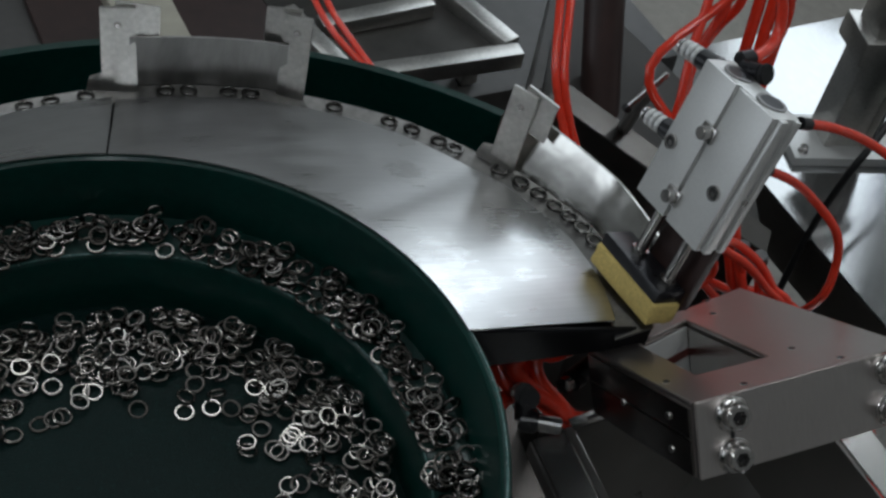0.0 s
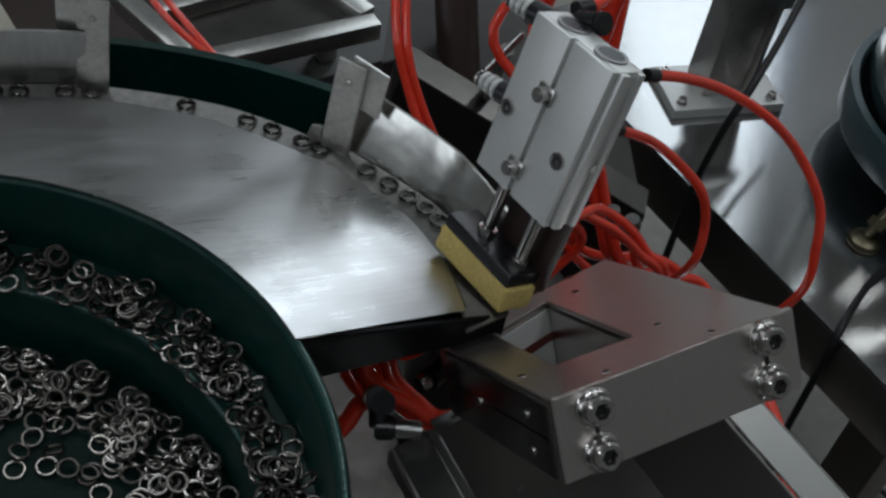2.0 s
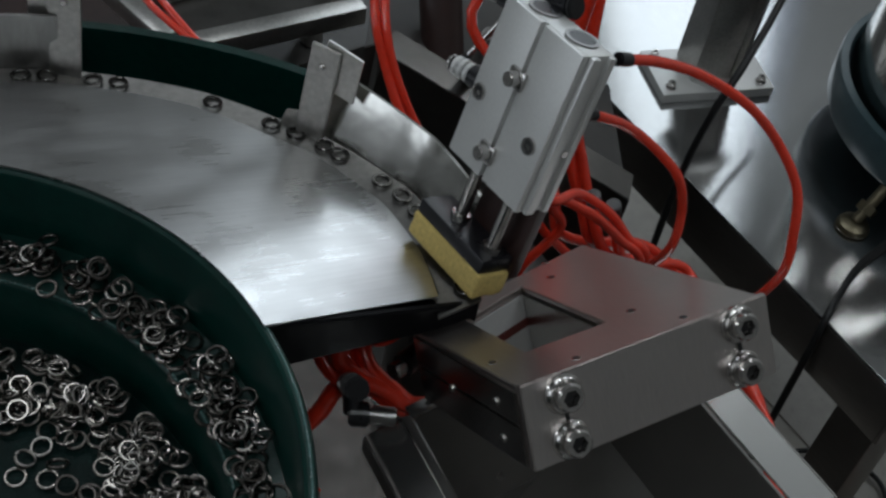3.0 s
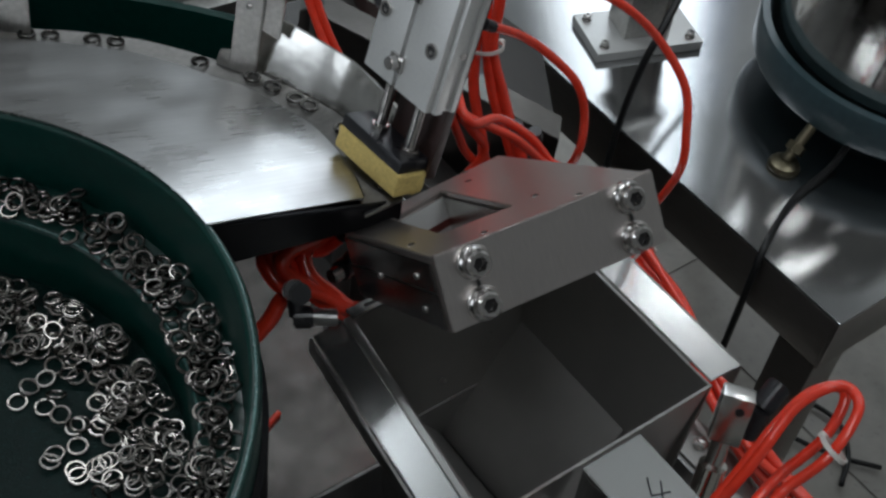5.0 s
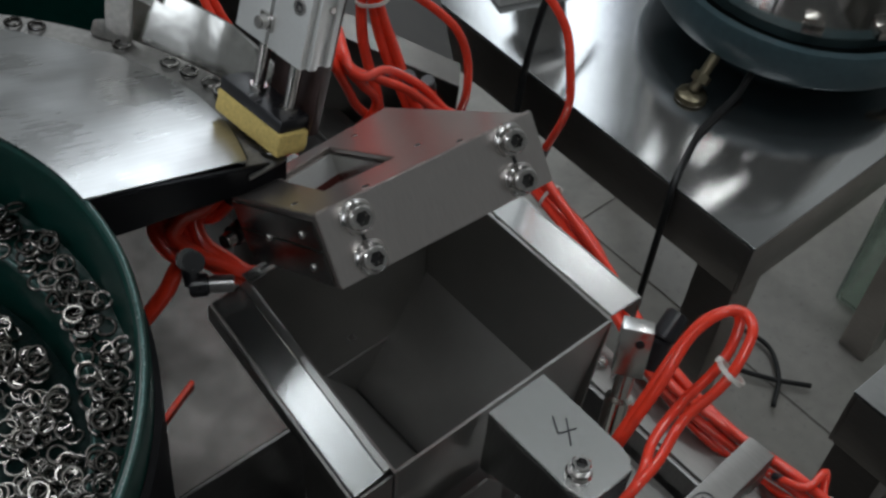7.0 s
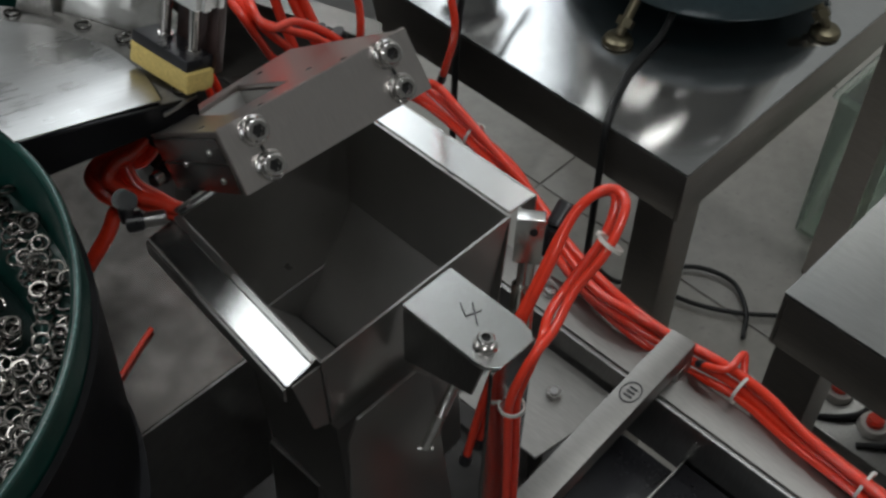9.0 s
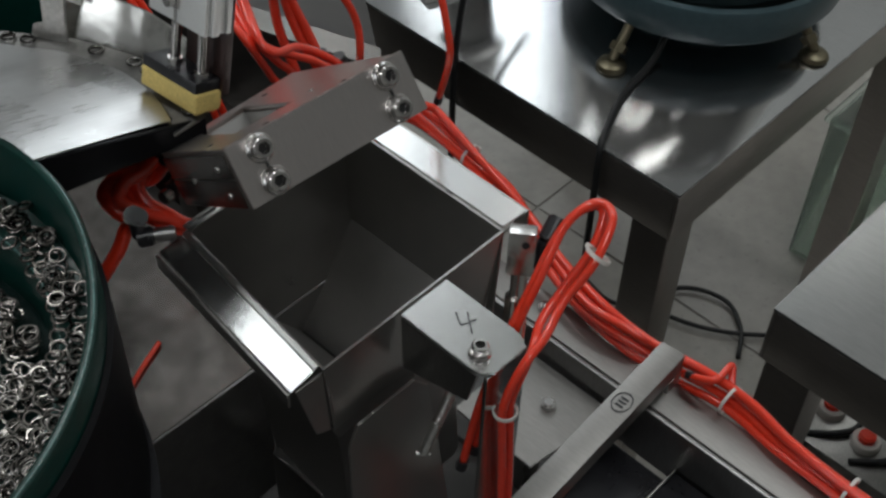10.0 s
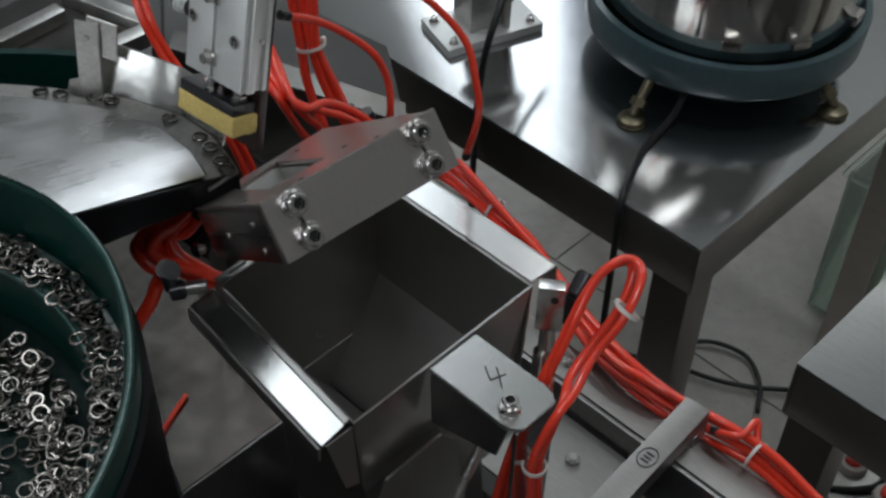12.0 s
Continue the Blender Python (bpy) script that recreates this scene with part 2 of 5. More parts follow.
def rod(p, q, r, sides=16, bm=None, r2=None, bevel=0.0):
    p, q = Vector(p), Vector(q)
    own = bmesh.new()
    d = q - p
    turn = d.to_track_quat("Z", "Y").to_matrix().to_4x4()
    bmesh.ops.create_cone(own, cap_ends=True, segments=sides, radius1=r, radius2=r if r2 is None else r2, depth=d.length,
                          matrix=Matrix.Translation((p + q) / 2) @ turn)
    if bevel:
        rims = [e for e in own.edges if len(e.link_faces) == 2 and e.calc_face_angle(0) > 1.0]
        bmesh.ops.bevel(own, geom=rims, offset=bevel, segments=2, affect="EDGES")
    smooth(own)
    return merged(bm, own)


def prism(poly, vec, bevel=0.0006, hole=None):
    """A slab: a polygon of corners carried along vec, with a hole through it if given."""
    bm = bmesh.new()
    v = Vector(vec)
    top = [bm.verts.new(Vector(p)) for p in poly]
    low = [bm.verts.new(Vector(p) + v) for p in poly]
    n = len(poly)
    for i in range(n):
        bm.faces.new((top[i], top[(i + 1) % n], low[(i + 1) % n], low[i]))
    if hole:
        it = [bm.verts.new(Vector(p)) for p in hole]
        il = [bm.verts.new(Vector(p) + v) for p in hole]
        for i in range(n):
            j = (i + 1) % n
            bm.faces.new((it[i], il[i], il[j], it[j]))
            bm.faces.new((top[i], it[i], it[j], top[j]))
            bm.faces.new((low[i], low[j], il[j], il[i]))
    else:
        bm.faces.new(top)
        bm.faces.new(low[::-1])
    bmesh.ops.recalc_face_normals(bm, faces=bm.faces)
    if bevel:
        sharp = [e for e in bm.edges if len(e.link_faces) == 2 and e.calc_face_angle(0) > 0.3]
        bmesh.ops.bevel(bm, geom=sharp, offset=bevel, segments=2, affect="EDGES")
    return smooth(bm)


def revolve(profile, centre, a0=0, a1=360, steps=96, closed=True):
    """Turns a closed profile of (radius, height) about the upright axis through centre."""
    bm = bmesh.new()
    full = abs(a1 - a0) >= 359.9
    rings = []
    for i in range(steps if full else steps + 1):
        a = radians(a0 + (a1 - a0) * i / steps)
        rings.append([bm.verts.new((centre[0] + r * math.cos(a), centre[1] + r * math.sin(a), z)) for r, z in profile])
    n = len(profile)
    for i in range(steps):
        p, q = rings[i], rings[(i + 1) % len(rings)]
        for j in range(n if closed else n - 1):
            k = (j + 1) % n
            bm.faces.new((p[j], q[j], q[k], p[k]))
    if not full and closed:
        bm.faces.new(rings[0])
        bm.faces.new(rings[-1][::-1])
    bmesh.ops.remove_doubles(bm, verts=bm.verts, dist=1e-6)
    bmesh.ops.recalc_face_normals(bm, faces=bm.faces)
    return smooth(bm, 30)


def curve_points(ctrl, step=6):
    c = [Vector(p) for p in ctrl]
    c = [c[0] * 2 - c[1]] + c + [c[-1] * 2 - c[-2]]
    out = []
    for i in range(1, len(c) - 2):
        for s in range(step):
            t = s / step
            a, b, d, e = c[i - 1], c[i], c[i + 1], c[i + 2]
            out.append(0.5 * (2 * b + (d - a) * t + (2 * a - 5 * b + 4 * d - e) * t * t + (3 * b - a - 3 * d + e) * t ** 3))
    return out + [c[-2]]


def sweep(ctrl, r, sides=10, step=6, bm=None):
    """A round tube along a smooth line."""
    pts = curve_points(ctrl, step)
    own = bmesh.new()
    up = Vector((0.13, 0.31, 0.94))
    rings = []
    for i, p in enumerate(pts):
        d = (pts[min(i + 1, len(pts) - 1)] - pts[max(i - 1, 0)]).normalized()
        u = (up - d * up.dot(d)).normalized()
        up = u
        w = d.cross(u)
        rings.append([own.verts.new(p + (u * math.cos(2 * math.pi * k / sides) + w * math.sin(2 * math.pi * k / sides)) * r) for k in range(sides)])
    for a, b in zip(rings, rings[1:]):
        for k in range(sides):
            own.faces.new((a[k], a[(k + 1) % sides], b[(k + 1) % sides], b[k]))
    own.faces.new(rings[0][::-1])
    own.faces.new(rings[-1])
    smooth(own, 60)
    return merged(bm, own)


def washer_bm(outer=0.0045, inner=0.0031, h=0.0016, sides=20):
    """A ring with a rounded square section."""
    w, c = outer - inner, 0.0004
    prof = [(inner, c), (inner + c, 0), (outer - c, 0), (outer, c), (outer, h - c), (outer - c, h), (inner + c, h), (inner, h - c)]
    return revolve(prof, (0, 0), 0, 360, sides)


def hex_socket_bolt(at, direction, parent, r=0.0052, washer=0.0072, height=0.007):
    """A socket-head bolt with its washer, on the surface at a place, pointing out along a direction."""
    d = Vector(direction).normalized()
    m = Matrix.Translation(at) @ d.to_track_quat("Z", "Y").to_matrix().to_4x4()
    prof = [(0.0001, 0), (washer, 0), (washer, 0.0012), (washer - 0.0004, 0.0016), (0.0001, 0.0016)]
    wash = part("washer", revolve(prof, (0, 0), 0, 360, 28, False), CHROME, parent, "", m)
    split = [(r + 0.0008, 0.0014), (r + 0.0013, 0.0022), (r + 0.0008, 0.003), (0.0005, 0.003)]
    part("spring_washer", revolve(split, (0, 0), 0, 360, 28, False), CHROME, wash)
    bm = bmesh.new()
    sock = r * 0.56
    rings = []
    for k, (rad, z, sides6) in enumerate([(r * 0.92, 0.0028, 0), (r, 0.0036, 0), (r, height - 0.0008, 0), (r - 0.0008, height, 0), (sock * 1.08, height, 1),
                                          (sock, height - 0.0005, 1), (sock, height - 0.0035, 1)]):
        row = []
        for i in range(24):
            a = 2 * math.pi * i / 24
            q = rad
            if sides6:
                q = rad * math.cos(math.pi / 6) / math.cos((a % (math.pi / 3)) - math.pi / 6)
            row.append(bm.verts.new((q * math.cos(a), q * math.sin(a), z)))
        rings.append(row)
    for a, b in zip(rings, rings[1:]):
        for i in range(24):
            bm.faces.new((a[i], a[(i + 1) % 24], b[(i + 1) % 24], b[i]))
    bm.faces.new(rings[-1])
    bm.faces.new(rings[0][::-1])
    bmesh.ops.recalc_face_normals(bm, faces=bm.faces)
    head = part("bolt", smooth(bm, 35), CHROME, wash)
    # black disc paints the shade deep in the socket
    part("socket_shade", rod((0, 0, height - 0.0034), (0, 0, height - 0.0028), sock * 0.86, 6), BLACK, head)
    return head


# ---- the room ----
def room():
    fl = thing("floor", "grey ceramic tile floor with thin joints", "floor", kind="structure")
    part("grout_bed", box(8, 8, 0.05, (-0.2, 0.5, -0.028), 0), GROUT, fl)
    tile = mesh_of("tile", box(0.596, 0.596, 0.02, (0, 0, -0.01), 0.002), TILE)
    for i in range(-8, 4):
        for j in range(-6, 7):
            ob = new("tile", tile)
            ob.parent = fl
            ob.matrix_basis = pose(0.75 + 0.6 * i, 0.35 + 0.6 * j, 0, 0, 0, 90 * ((i * 7 + j * 3) % 4))
    single("ceiling", box(8, 8, 0.1, (-0.2, 0.5, 5.05), 0), WALL, "plain pale workshop ceiling", "ceiling", kind="structure")
    single("wall_north", box(8, 0.15, 5, (-0.2, 4.5, 2.48), 0), WALL, "plain pale grey painted wall", "wall", kind="structure")
    single("wall_south", box(8, 0.15, 5, (-0.2, -3.5, 2.48), 0), WALL, "plain pale grey painted wall", "wall", kind="structure")
    bm = box(0.15, 4.1, 5, (-4.1, -1.45, 2.48), 0)
    box(0.15, 1.9, 5, (-4.1, 3.55, 2.48), 0, bm)
    box(0.15, 2.0, 1.13, (-4.1, 1.60, 0.545), 0, bm)
    box(0.15, 2.0, 2.33, (-4.1, 1.60, 3.815), 0, bm)
    single("wall_west", bm, WALL, "pale grey painted wall with a wide window opening", "wall", kind="structure")
    west = thing("window_2", "wide white framed workshop window letting in daylight", "window", kind="structure")
    for y in (0.63, 2.57):
        part("window_frame", box(0.08, 0.05, 1.5, (-4.06, y, 1.88), 0.004), GLASS_FRAME, west)
    part("glazing_bar", box(0.03, 0.03, 1.5, (-4.06, 1.60, 1.88), 0.004), GLASS_FRAME, west)
    # the wall with the tall window opening
    bm = box(0.15, 4.95, 5, (2.4, -0.83, 2.48), 0)
    box(0.15, 1.65, 5, (2.4, 3.72, 2.48), 0, bm)
    box(0.15, 1.25, 1.48, (2.4, 2.27, 0.72), 0, bm)
    box(0.15, 1.25, 0.6, (2.4, 2.27, 4.72), 0, bm)
    single("wall_east", bm, WHITE_WALL, "unseen wall whitened to brighten the table, with a tall window opening", "wall", kind="structure")
    win = thing("window_1", "tall white framed workshop window letting in daylight", "window", kind="structure")
    for y in (1.67, 2.87):
        part("window_frame", box(0.08, 0.05, 2.92, (2.38, y, 2.94), 0.004), GLASS_FRAME, win)
    for z in (2.45, 3.4):
        part("glazing_bar", box(0.03, 1.15, 0.03, (2.40, 2.27, z), 0.004), GLASS_FRAME, win)
    part("window_sill", box(0.2, 1.2, 0.04, (2.36, 2.27, 1.475), 0.004), GLASS_FRAME, win)


room()


# ---- the vibrating bowl ----
BOWL = (-0.215, 0.1152)
LEDGE = (-0.2110, 0.1270)
RIM = (-0.2156, 0.1297)


def lip(a):
    """Radius and height of the track's outer lip at an angle about the bowl."""
    r = np.interp(a, (-4, 0, 8, 16, 27, 40, 56, 75, 90, 120, 150, 200), (0.241, 0.2435, 0.257, 0.267, 0.2735, 0.2715, 0.263, 0.250, 0.240, 0.215, 0.195, 0.18))
    z = np.interp(a, (-4, 0, 10, 20, 30, 60, 200), (1.1785, 1.1775, 1.171, 1.163, 1.157, 1.157, 1.158))
    return float(r), float(z)


def rim(b):
    """Radius and height of the bowl's rim at an angle about its own centre; it climbs towards the track's mouth."""
    r = np.interp(b, (-80, 5, 110, 280), (0.1545, 0.1569, 0.1547, 0.1545))
    z = np.interp(b, (-80, -40, -15, 5, 30, 70, 120, 280), (1.1884, 1.1944, 1.2005, 1.1983, 1.195, 1.1909, 1.1894, 1.1884))
    return float(r), float(z)


def inner(a):
    """The track sheet's inner edge, on the rim, at the lip's angle a."""
    b = a - float(np.interp(a, (2.3, 72.6, 200), (3.6, 1.6, 0.0)))
    r, z = rim(b)
    r -= 0.0030
    return Vector((RIM[0] + r * math.cos(radians(b)), RIM[1] + r * math.sin(radians(b)), z + 0.0016))


def polar(r, a, z):
    return Vector((BOWL[0] + r * math.cos(radians(a)), BOWL[1] + r * math.sin(radians(a)), z))


def band(f, a0, a1, steps, thick):
    """A strip of sheet: f(angle) gives two edge points; thick is the sheet's thickness downwards."""
    bm = bmesh.new()
    rows = []
    for i in range(steps + 1):
        p, q = f(a0 + (a1 - a0) * i / steps)
        n = Vector((0, 0, -thick))
        mid = (p + q) / 2
        rows.append([bm.verts.new(v) for v in (p, mid, q, q + n, mid + n, p + n)])
    for a, b in zip(rows, rows[1:]):
        for k in range(6):
            bm.faces.new((a[k], a[(k + 1) % 6], b[(k + 1) % 6], b[k]))
    bm.faces.new(rows[0])
    bm.faces.new(rows[-1][::-1])
    bmesh.ops.recalc_face_normals(bm, faces=bm.faces)
    return smooth(bm, 35)


def strip_width(a):
    """The strip widens towards the track's end."""
    return float(np.interp(a, (0, 12, 30, 50), (0.0190, 0.0175, 0.0145, 0.0125)))


def feeder_bowl():
    bowl = thing("vibrating_feeder_bowl", "dark green coated vibrating bowl feeder with a steel outer track", "feeder bowl")
    z = 1.195
    wall = [(0.1545, z - 0.003), (0.1536, z - 0.0008), (0.1525, z), (0.1510, z), (0.1498, z - 0.0008), (0.149, z - 0.003), (0.148, 1.14), (0.148, 1.06), (0.154, 1.06)]
    wall = revolve(wall, RIM, 0, 360, 160)
    for v in wall.verts:
        dx, dy = v.co.x - RIM[0], v.co.y - RIM[1]
        b = math.degrees(math.atan2(dy, dx))
        r, h = rim(b if b > -80 else b + 360)
        v.co.x, v.co.y = RIM[0] + dx * r / 0.1545, RIM[1] + dy * r / 0.1545
        if v.co.z > 1.15:
            v.co.z += h - z
    part("bowl_wall", wall, GREEN, bowl, "dark green coated wall")
    # thin pale strips along rim and ledge carry painted highlights and wear
    edge = []
    for k in range(121):
        r, h = rim(-100 + 1.0 * k)
        b = radians(-100 + 1.0 * k)
        edge.append((RIM[0] + (r - 0.0022) * math.cos(b), RIM[1] + (r - 0.0022) * math.sin(b), h - 0.0002))
    part("worn_glinting_rim_edge", sweep(edge[:100], 0.0007, 6, 1), WORN_GLINT_GREEN, bowl, "rim edge with wear and highlights painted pale")
    lip_line = [(LEDGE[0] + 0.1272 * math.cos(radians(3.0 * k)), LEDGE[1] + 0.1272 * math.sin(radians(3.0 * k)), 1.1563) for k in range(-34, 60)]
    part("worn_glinting_ledge_edge", sweep(lip_line, 0.0006, 6, 2), WORN_GLINT_GREEN, bowl, "ledge edge with wear and highlights painted pale")
    part("bowl_band", revolve([(0.1560, 1.1765), (0.1585, 1.1745), (0.1585, 1.055), (0.1560, 1.055)], RIM, 0, 360, 128), BLACK_PAINT, bowl, "black band below the rim")
    shelf = [(0.1485, 1.1590), (0.1285, 1.1572), (0.1268, 1.1562), (0.1255, 1.154), (0.1240, 1.122), (0.1240, 1.11), (0.1485, 1.11)]
    part("bowl_ledge", revolve(shelf, LEDGE, 0, 360, 128), GREEN, bowl, "dark green ledge with a rounded lip")
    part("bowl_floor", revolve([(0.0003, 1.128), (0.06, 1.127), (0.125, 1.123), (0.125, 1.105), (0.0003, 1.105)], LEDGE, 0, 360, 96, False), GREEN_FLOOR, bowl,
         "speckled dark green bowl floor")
    part("bowl_skirt", revolve([(0.154, 1.06), (0.149, 1.06), (0.13, 0.99), (0.13, 0.75), (0.135, 0.75), (0.135, 0.985)], BOWL, 0, 360, 64), BLACK_PLASTIC, bowl, "black drive unit below the bowl")
    # canted sheet from the bowl's rim outwards, and the narrow strip on which the washers ride

    def sheet(a):
        R, H = lip(a)
        return inner(a), polar(R - strip_width(a), a, H + 0.0030)

    def strip(a):
        R, H = lip(a)
        return polar(R - strip_width(a) - 0.001, a, H + 0.0002), polar(R, a, H + 0.0006)

    def far_sheet(a):
        p, q = sheet(a)
        return p + Vector((0, 0, 0.0002)), q + Vector((0, 0, 0.0022))

    part("track_sheet", band(sheet, 2.3, 72.6, 60, 0.0012), SHEET, bowl, "worn bright steel track sheet with scratches")
    part("track_sheet", band(far_sheet, 72.9, 200, 70, 0.0012), SHEET, bowl, "worn steel track sheet butted at a seam")
    part("track_strip", band(strip, 0.2, 200, 120, 0.0015), STRIP_STEEL, bowl, "steel strip for sliding washers, dim reflection in its darker colour")

    def under(a):
        R, H = lip(a)
        return inner(a) + Vector((0, 0, -0.004)), polar(R - 0.001, a, H - 0.004)

    part("track_underside", band(under, 2.8, 200, 100, 0.020), BLACK_PAINT, bowl, "black painted support below the track")
    tip_in, tip_out = inner(2.3), polar(lip(0.2)[0], 0.2, lip(0.2)[1])
    along = (tip_out - tip_in).normalized()
    end = [tip_in + Vector((0, 0, -0.0016)), tip_out + Vector((0, 0, -0.0019)), tip_out + Vector((0, 0, -0.013)), tip_in + along * 0.004 + Vector((0, 0, -0.027))]
    part("track_end_plate", prism(end, Vector((0, 0, 1)).cross(along) * 0.003, 0.0006), BLACK_PAINT, bowl, "black painted plate closing the track's end")

    # outer catch wall
    def catch(a):
        r = float(np.interp(a, (33, 60, 90, 120, 150, 200), (0.312, 0.3005, 0.2834, 0.269, 0.261, 0.257)))
        return polar(r, a, 1.152), polar(r + 0.005, a, 1.152)

    part("outer_wall", band(catch, 33, 200, 70, 0.11), GREEN, bowl, "dark green outer catch wall")

    def pan(a):
        R, H = lip(a)
        r = float(np.interp(a, (33, 60, 90, 120, 150, 200), (0.312, 0.3005, 0.2834, 0.269, 0.261, 0.257)))
        return polar(0.15, a, 1.075), polar(r + 0.002, a, 1.075)

    part("catch_pan", band(pan, 33, 200, 60, 0.01), GREEN, bowl)

    # upright guards on the lip
    def guard(a0, a1, h0, h1, lean):
        def f(a):
            R, H = lip(a)
            t = (a - a0) / (a1 - a0)
            h = h0 + (h1 - h0) * t
            return polar(R + 0.0005, a, H), polar(R + 0.0005 + lean * h, a, H + h)
        def dent(a):
            return 2.6 * noise.noise(Vector((a * 0.33, 3.1, lean))) * math.sin(math.pi * (a - a0) / (a1 - a0))

        bm = bmesh.new()
        rows = []
        n = 28
        for i in range(n + 1):
            a = a0 + (a1 - a0) * i / n
            p, q = f(a)
            o = polar(0.0012, a, 0) - polar(0, a, 0)
            rows.append([bm.verts.new(v) for v in (p, p.lerp(q, 0.5) - o * (0.4 + dent(a)), q, q + o, p.lerp(q, 0.5) + o * (0.6 - dent(a)), p + o)])
        for a, b in zip(rows, rows[1:]):
            for k in range(6):
                bm.faces.new((a[k], a[(k + 1) % 6], b[(k + 1) % 6], b[k]))
        bm.faces.new(rows[0])
        bm.faces.new(rows[-1][::-1])
        bmesh.ops.recalc_face_normals(bm, faces=bm.faces)
        return smooth(bm, 50)

    part("guard_plate", guard(6.0, 27.6, 0.020, 0.0275, 0.46), GUARD, bowl, "thin bent steel guard with bright dents")
    # darker steel than the first guard puts its dimmer reflection into the colour
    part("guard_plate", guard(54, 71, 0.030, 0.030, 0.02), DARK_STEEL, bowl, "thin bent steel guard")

    def bracket(a, wide, tall, turn, flip):
        R, H = lip(a)
        base = polar(R - 0.002, a, H)
        m = Matrix.Translation(base) @ Matrix.Rotation(radians(a - 90 + turn), 4, "Z") @ Matrix.Rotation(radians(-12), 4, "X")
        f = -1 if flip else 1
        poly = [(-0.5 * wide, 0, 0), (0.5 * wide, 0, 0), (0.5 * wide, 0, tall), (-0.5 * wide, 0, tall)]
        foot = [(-0.5 * wide, 0, 0), (-0.5 * wide - 0.008 * f, 0, 0), (-0.5 * wide - 0.006 * f, 0, 0.008), (-0.5 * wide, 0, 0.010)]
        post = part("bracket_post", prism(poly, (0, -0.0018, 0), 0.0004), BRACKET, bowl, "flat steel bracket post", m)
        part("post_foot", prism(foot, (0, -0.0018, 0), 0.0003), BRACKET, post)
        part("screw", rod((0, -0.0018, tall * 0.8), (0, -0.0032, tall * 0.8), 0.0018, 12, None, 0.0012), CHROME, post)
        back = [(wide * -0.1 * f, 0.0004, tall * 0.58), (wide * 1.15 * f, 0.0004, tall * 0.52), (wide * 1.2 * f, 0.0004, tall * 1.0), (wide * -0.05 * f, 0.0004, tall * 1.06)]
        if flip:
            back = back[::-1]
        part("back_tab", prism(back, (0, 0.0015, 0), 0.0003), BRACKET, post)

    bracket(28.4, 0.0145, 0.046, 0, False)
    bracket(53.3, 0.0145, 0.046, 0, True)
    bracket(72.2, 0.017, 0.046, 0, False)
    return bowl


feeder_bowl()


def heap(name, label, count, radius, height, seed, spread):
    """A heap of washers lying in the bowl; it turns with the bowl's shaking."""
    rnd = random.Random(seed)
    pile = thing(name, label, "washers", pose(LEDGE[0], LEDGE[1], 0))
    me = mesh_of("washer", washer_bm(), RING)
    rest = bmesh.new()
    placed = {}
    made = 0
    for k in range(count * 6):
        if made >= count:
            break
        a = rnd.uniform(0, 2 * math.pi)
        r = radius(rnd, a)
        cell = (int(a * r / 0.0062), int(r / 0.0062), )
        level = placed.get(cell, 0)
        if level >= spread:
            continue
        placed[cell] = level + 1
        z = height(r) + 0.0019 * level + rnd.uniform(0, 0.0006)
        tilt = rnd.gauss(0, 7 if level == 0 else 17)
        if rnd.random() < 0.05:
            tilt += 45
        m = pose(r * math.cos(a), r * math.sin(a), z + abs(math.sin(radians(tilt))) * 0.0035, tilt, rnd.gauss(0, 6 if level == 0 else 13), rnd.uniform(0, 360))
        made += 1
        if made <= 300:
            ob = new("washer", me)
            ob.parent = pile
            ob.matrix_basis = m
        else:
            own = washer_bm(sides=14)
            own.transform(m)
            merged(rest, own)
    if made > 300:
        tagged(part("washer_layer", rest, RING, pile), kind="stuff")
    else:
        rest.free()
    return pile


def ledge_radius(rnd, a):
    return 0.1338 + max(-0.0072, min(0.0085, rnd.gauss(0, 0.0042)))


def floor_radius(rnd, a):
    return 0.1205 - min(0.050, abs(rnd.gauss(0, 0.0200))) - 0.004 * (1 + math.sin(2 * a))


ledge_heap = heap("washer_heap", "loose heap of small steel washers on the bowl's ledge", 640, ledge_radius, lambda r: 1.1590 + max(0, r - 0.132) * 0.45, 3, 4)
floor_heap = heap("washer_heap", "loose heap of small steel washers on the bowl's floor", 860, floor_radius, lambda r: 1.1262 + max(0, r - 0.101) * 0.35, 5, 3)

# washers queued on the track's strip: their angles at the clip's start
QUEUE = [5, 7.2, 9.4, 11.6, 13.6, 15.8, 18, 20.2, 22.6, 25.2, 28.1, 33.7, 35.7, 39, 41.7, 48, 57.5, 60, 64.5, 67, 76, 80, 83, 92, 97, 104, 109, 118, 124, 131, 139, 148]
track_washers = []
_me = mesh_of("track_washer", washer_bm(), OILY_RING)
for _a in QUEUE:
    track_washers.append(tagged(new("track_washer", _me), "single small steel washer sliding on the track strip", "washer", "washers queued on the track"))


# ---- the inclined chute block ----
EX, U = Vector((1, -0.07, 0.01)).normalized(), Vector((0.15, 0.788, -0.6157)).normalized()
NB = EX.cross(U).normalized()
FL = Vector((-0.0055, 0.0534, 1.2178))


def on_block(s, u, n=0.0):
    return FL + EX * s + U * u + NB * n


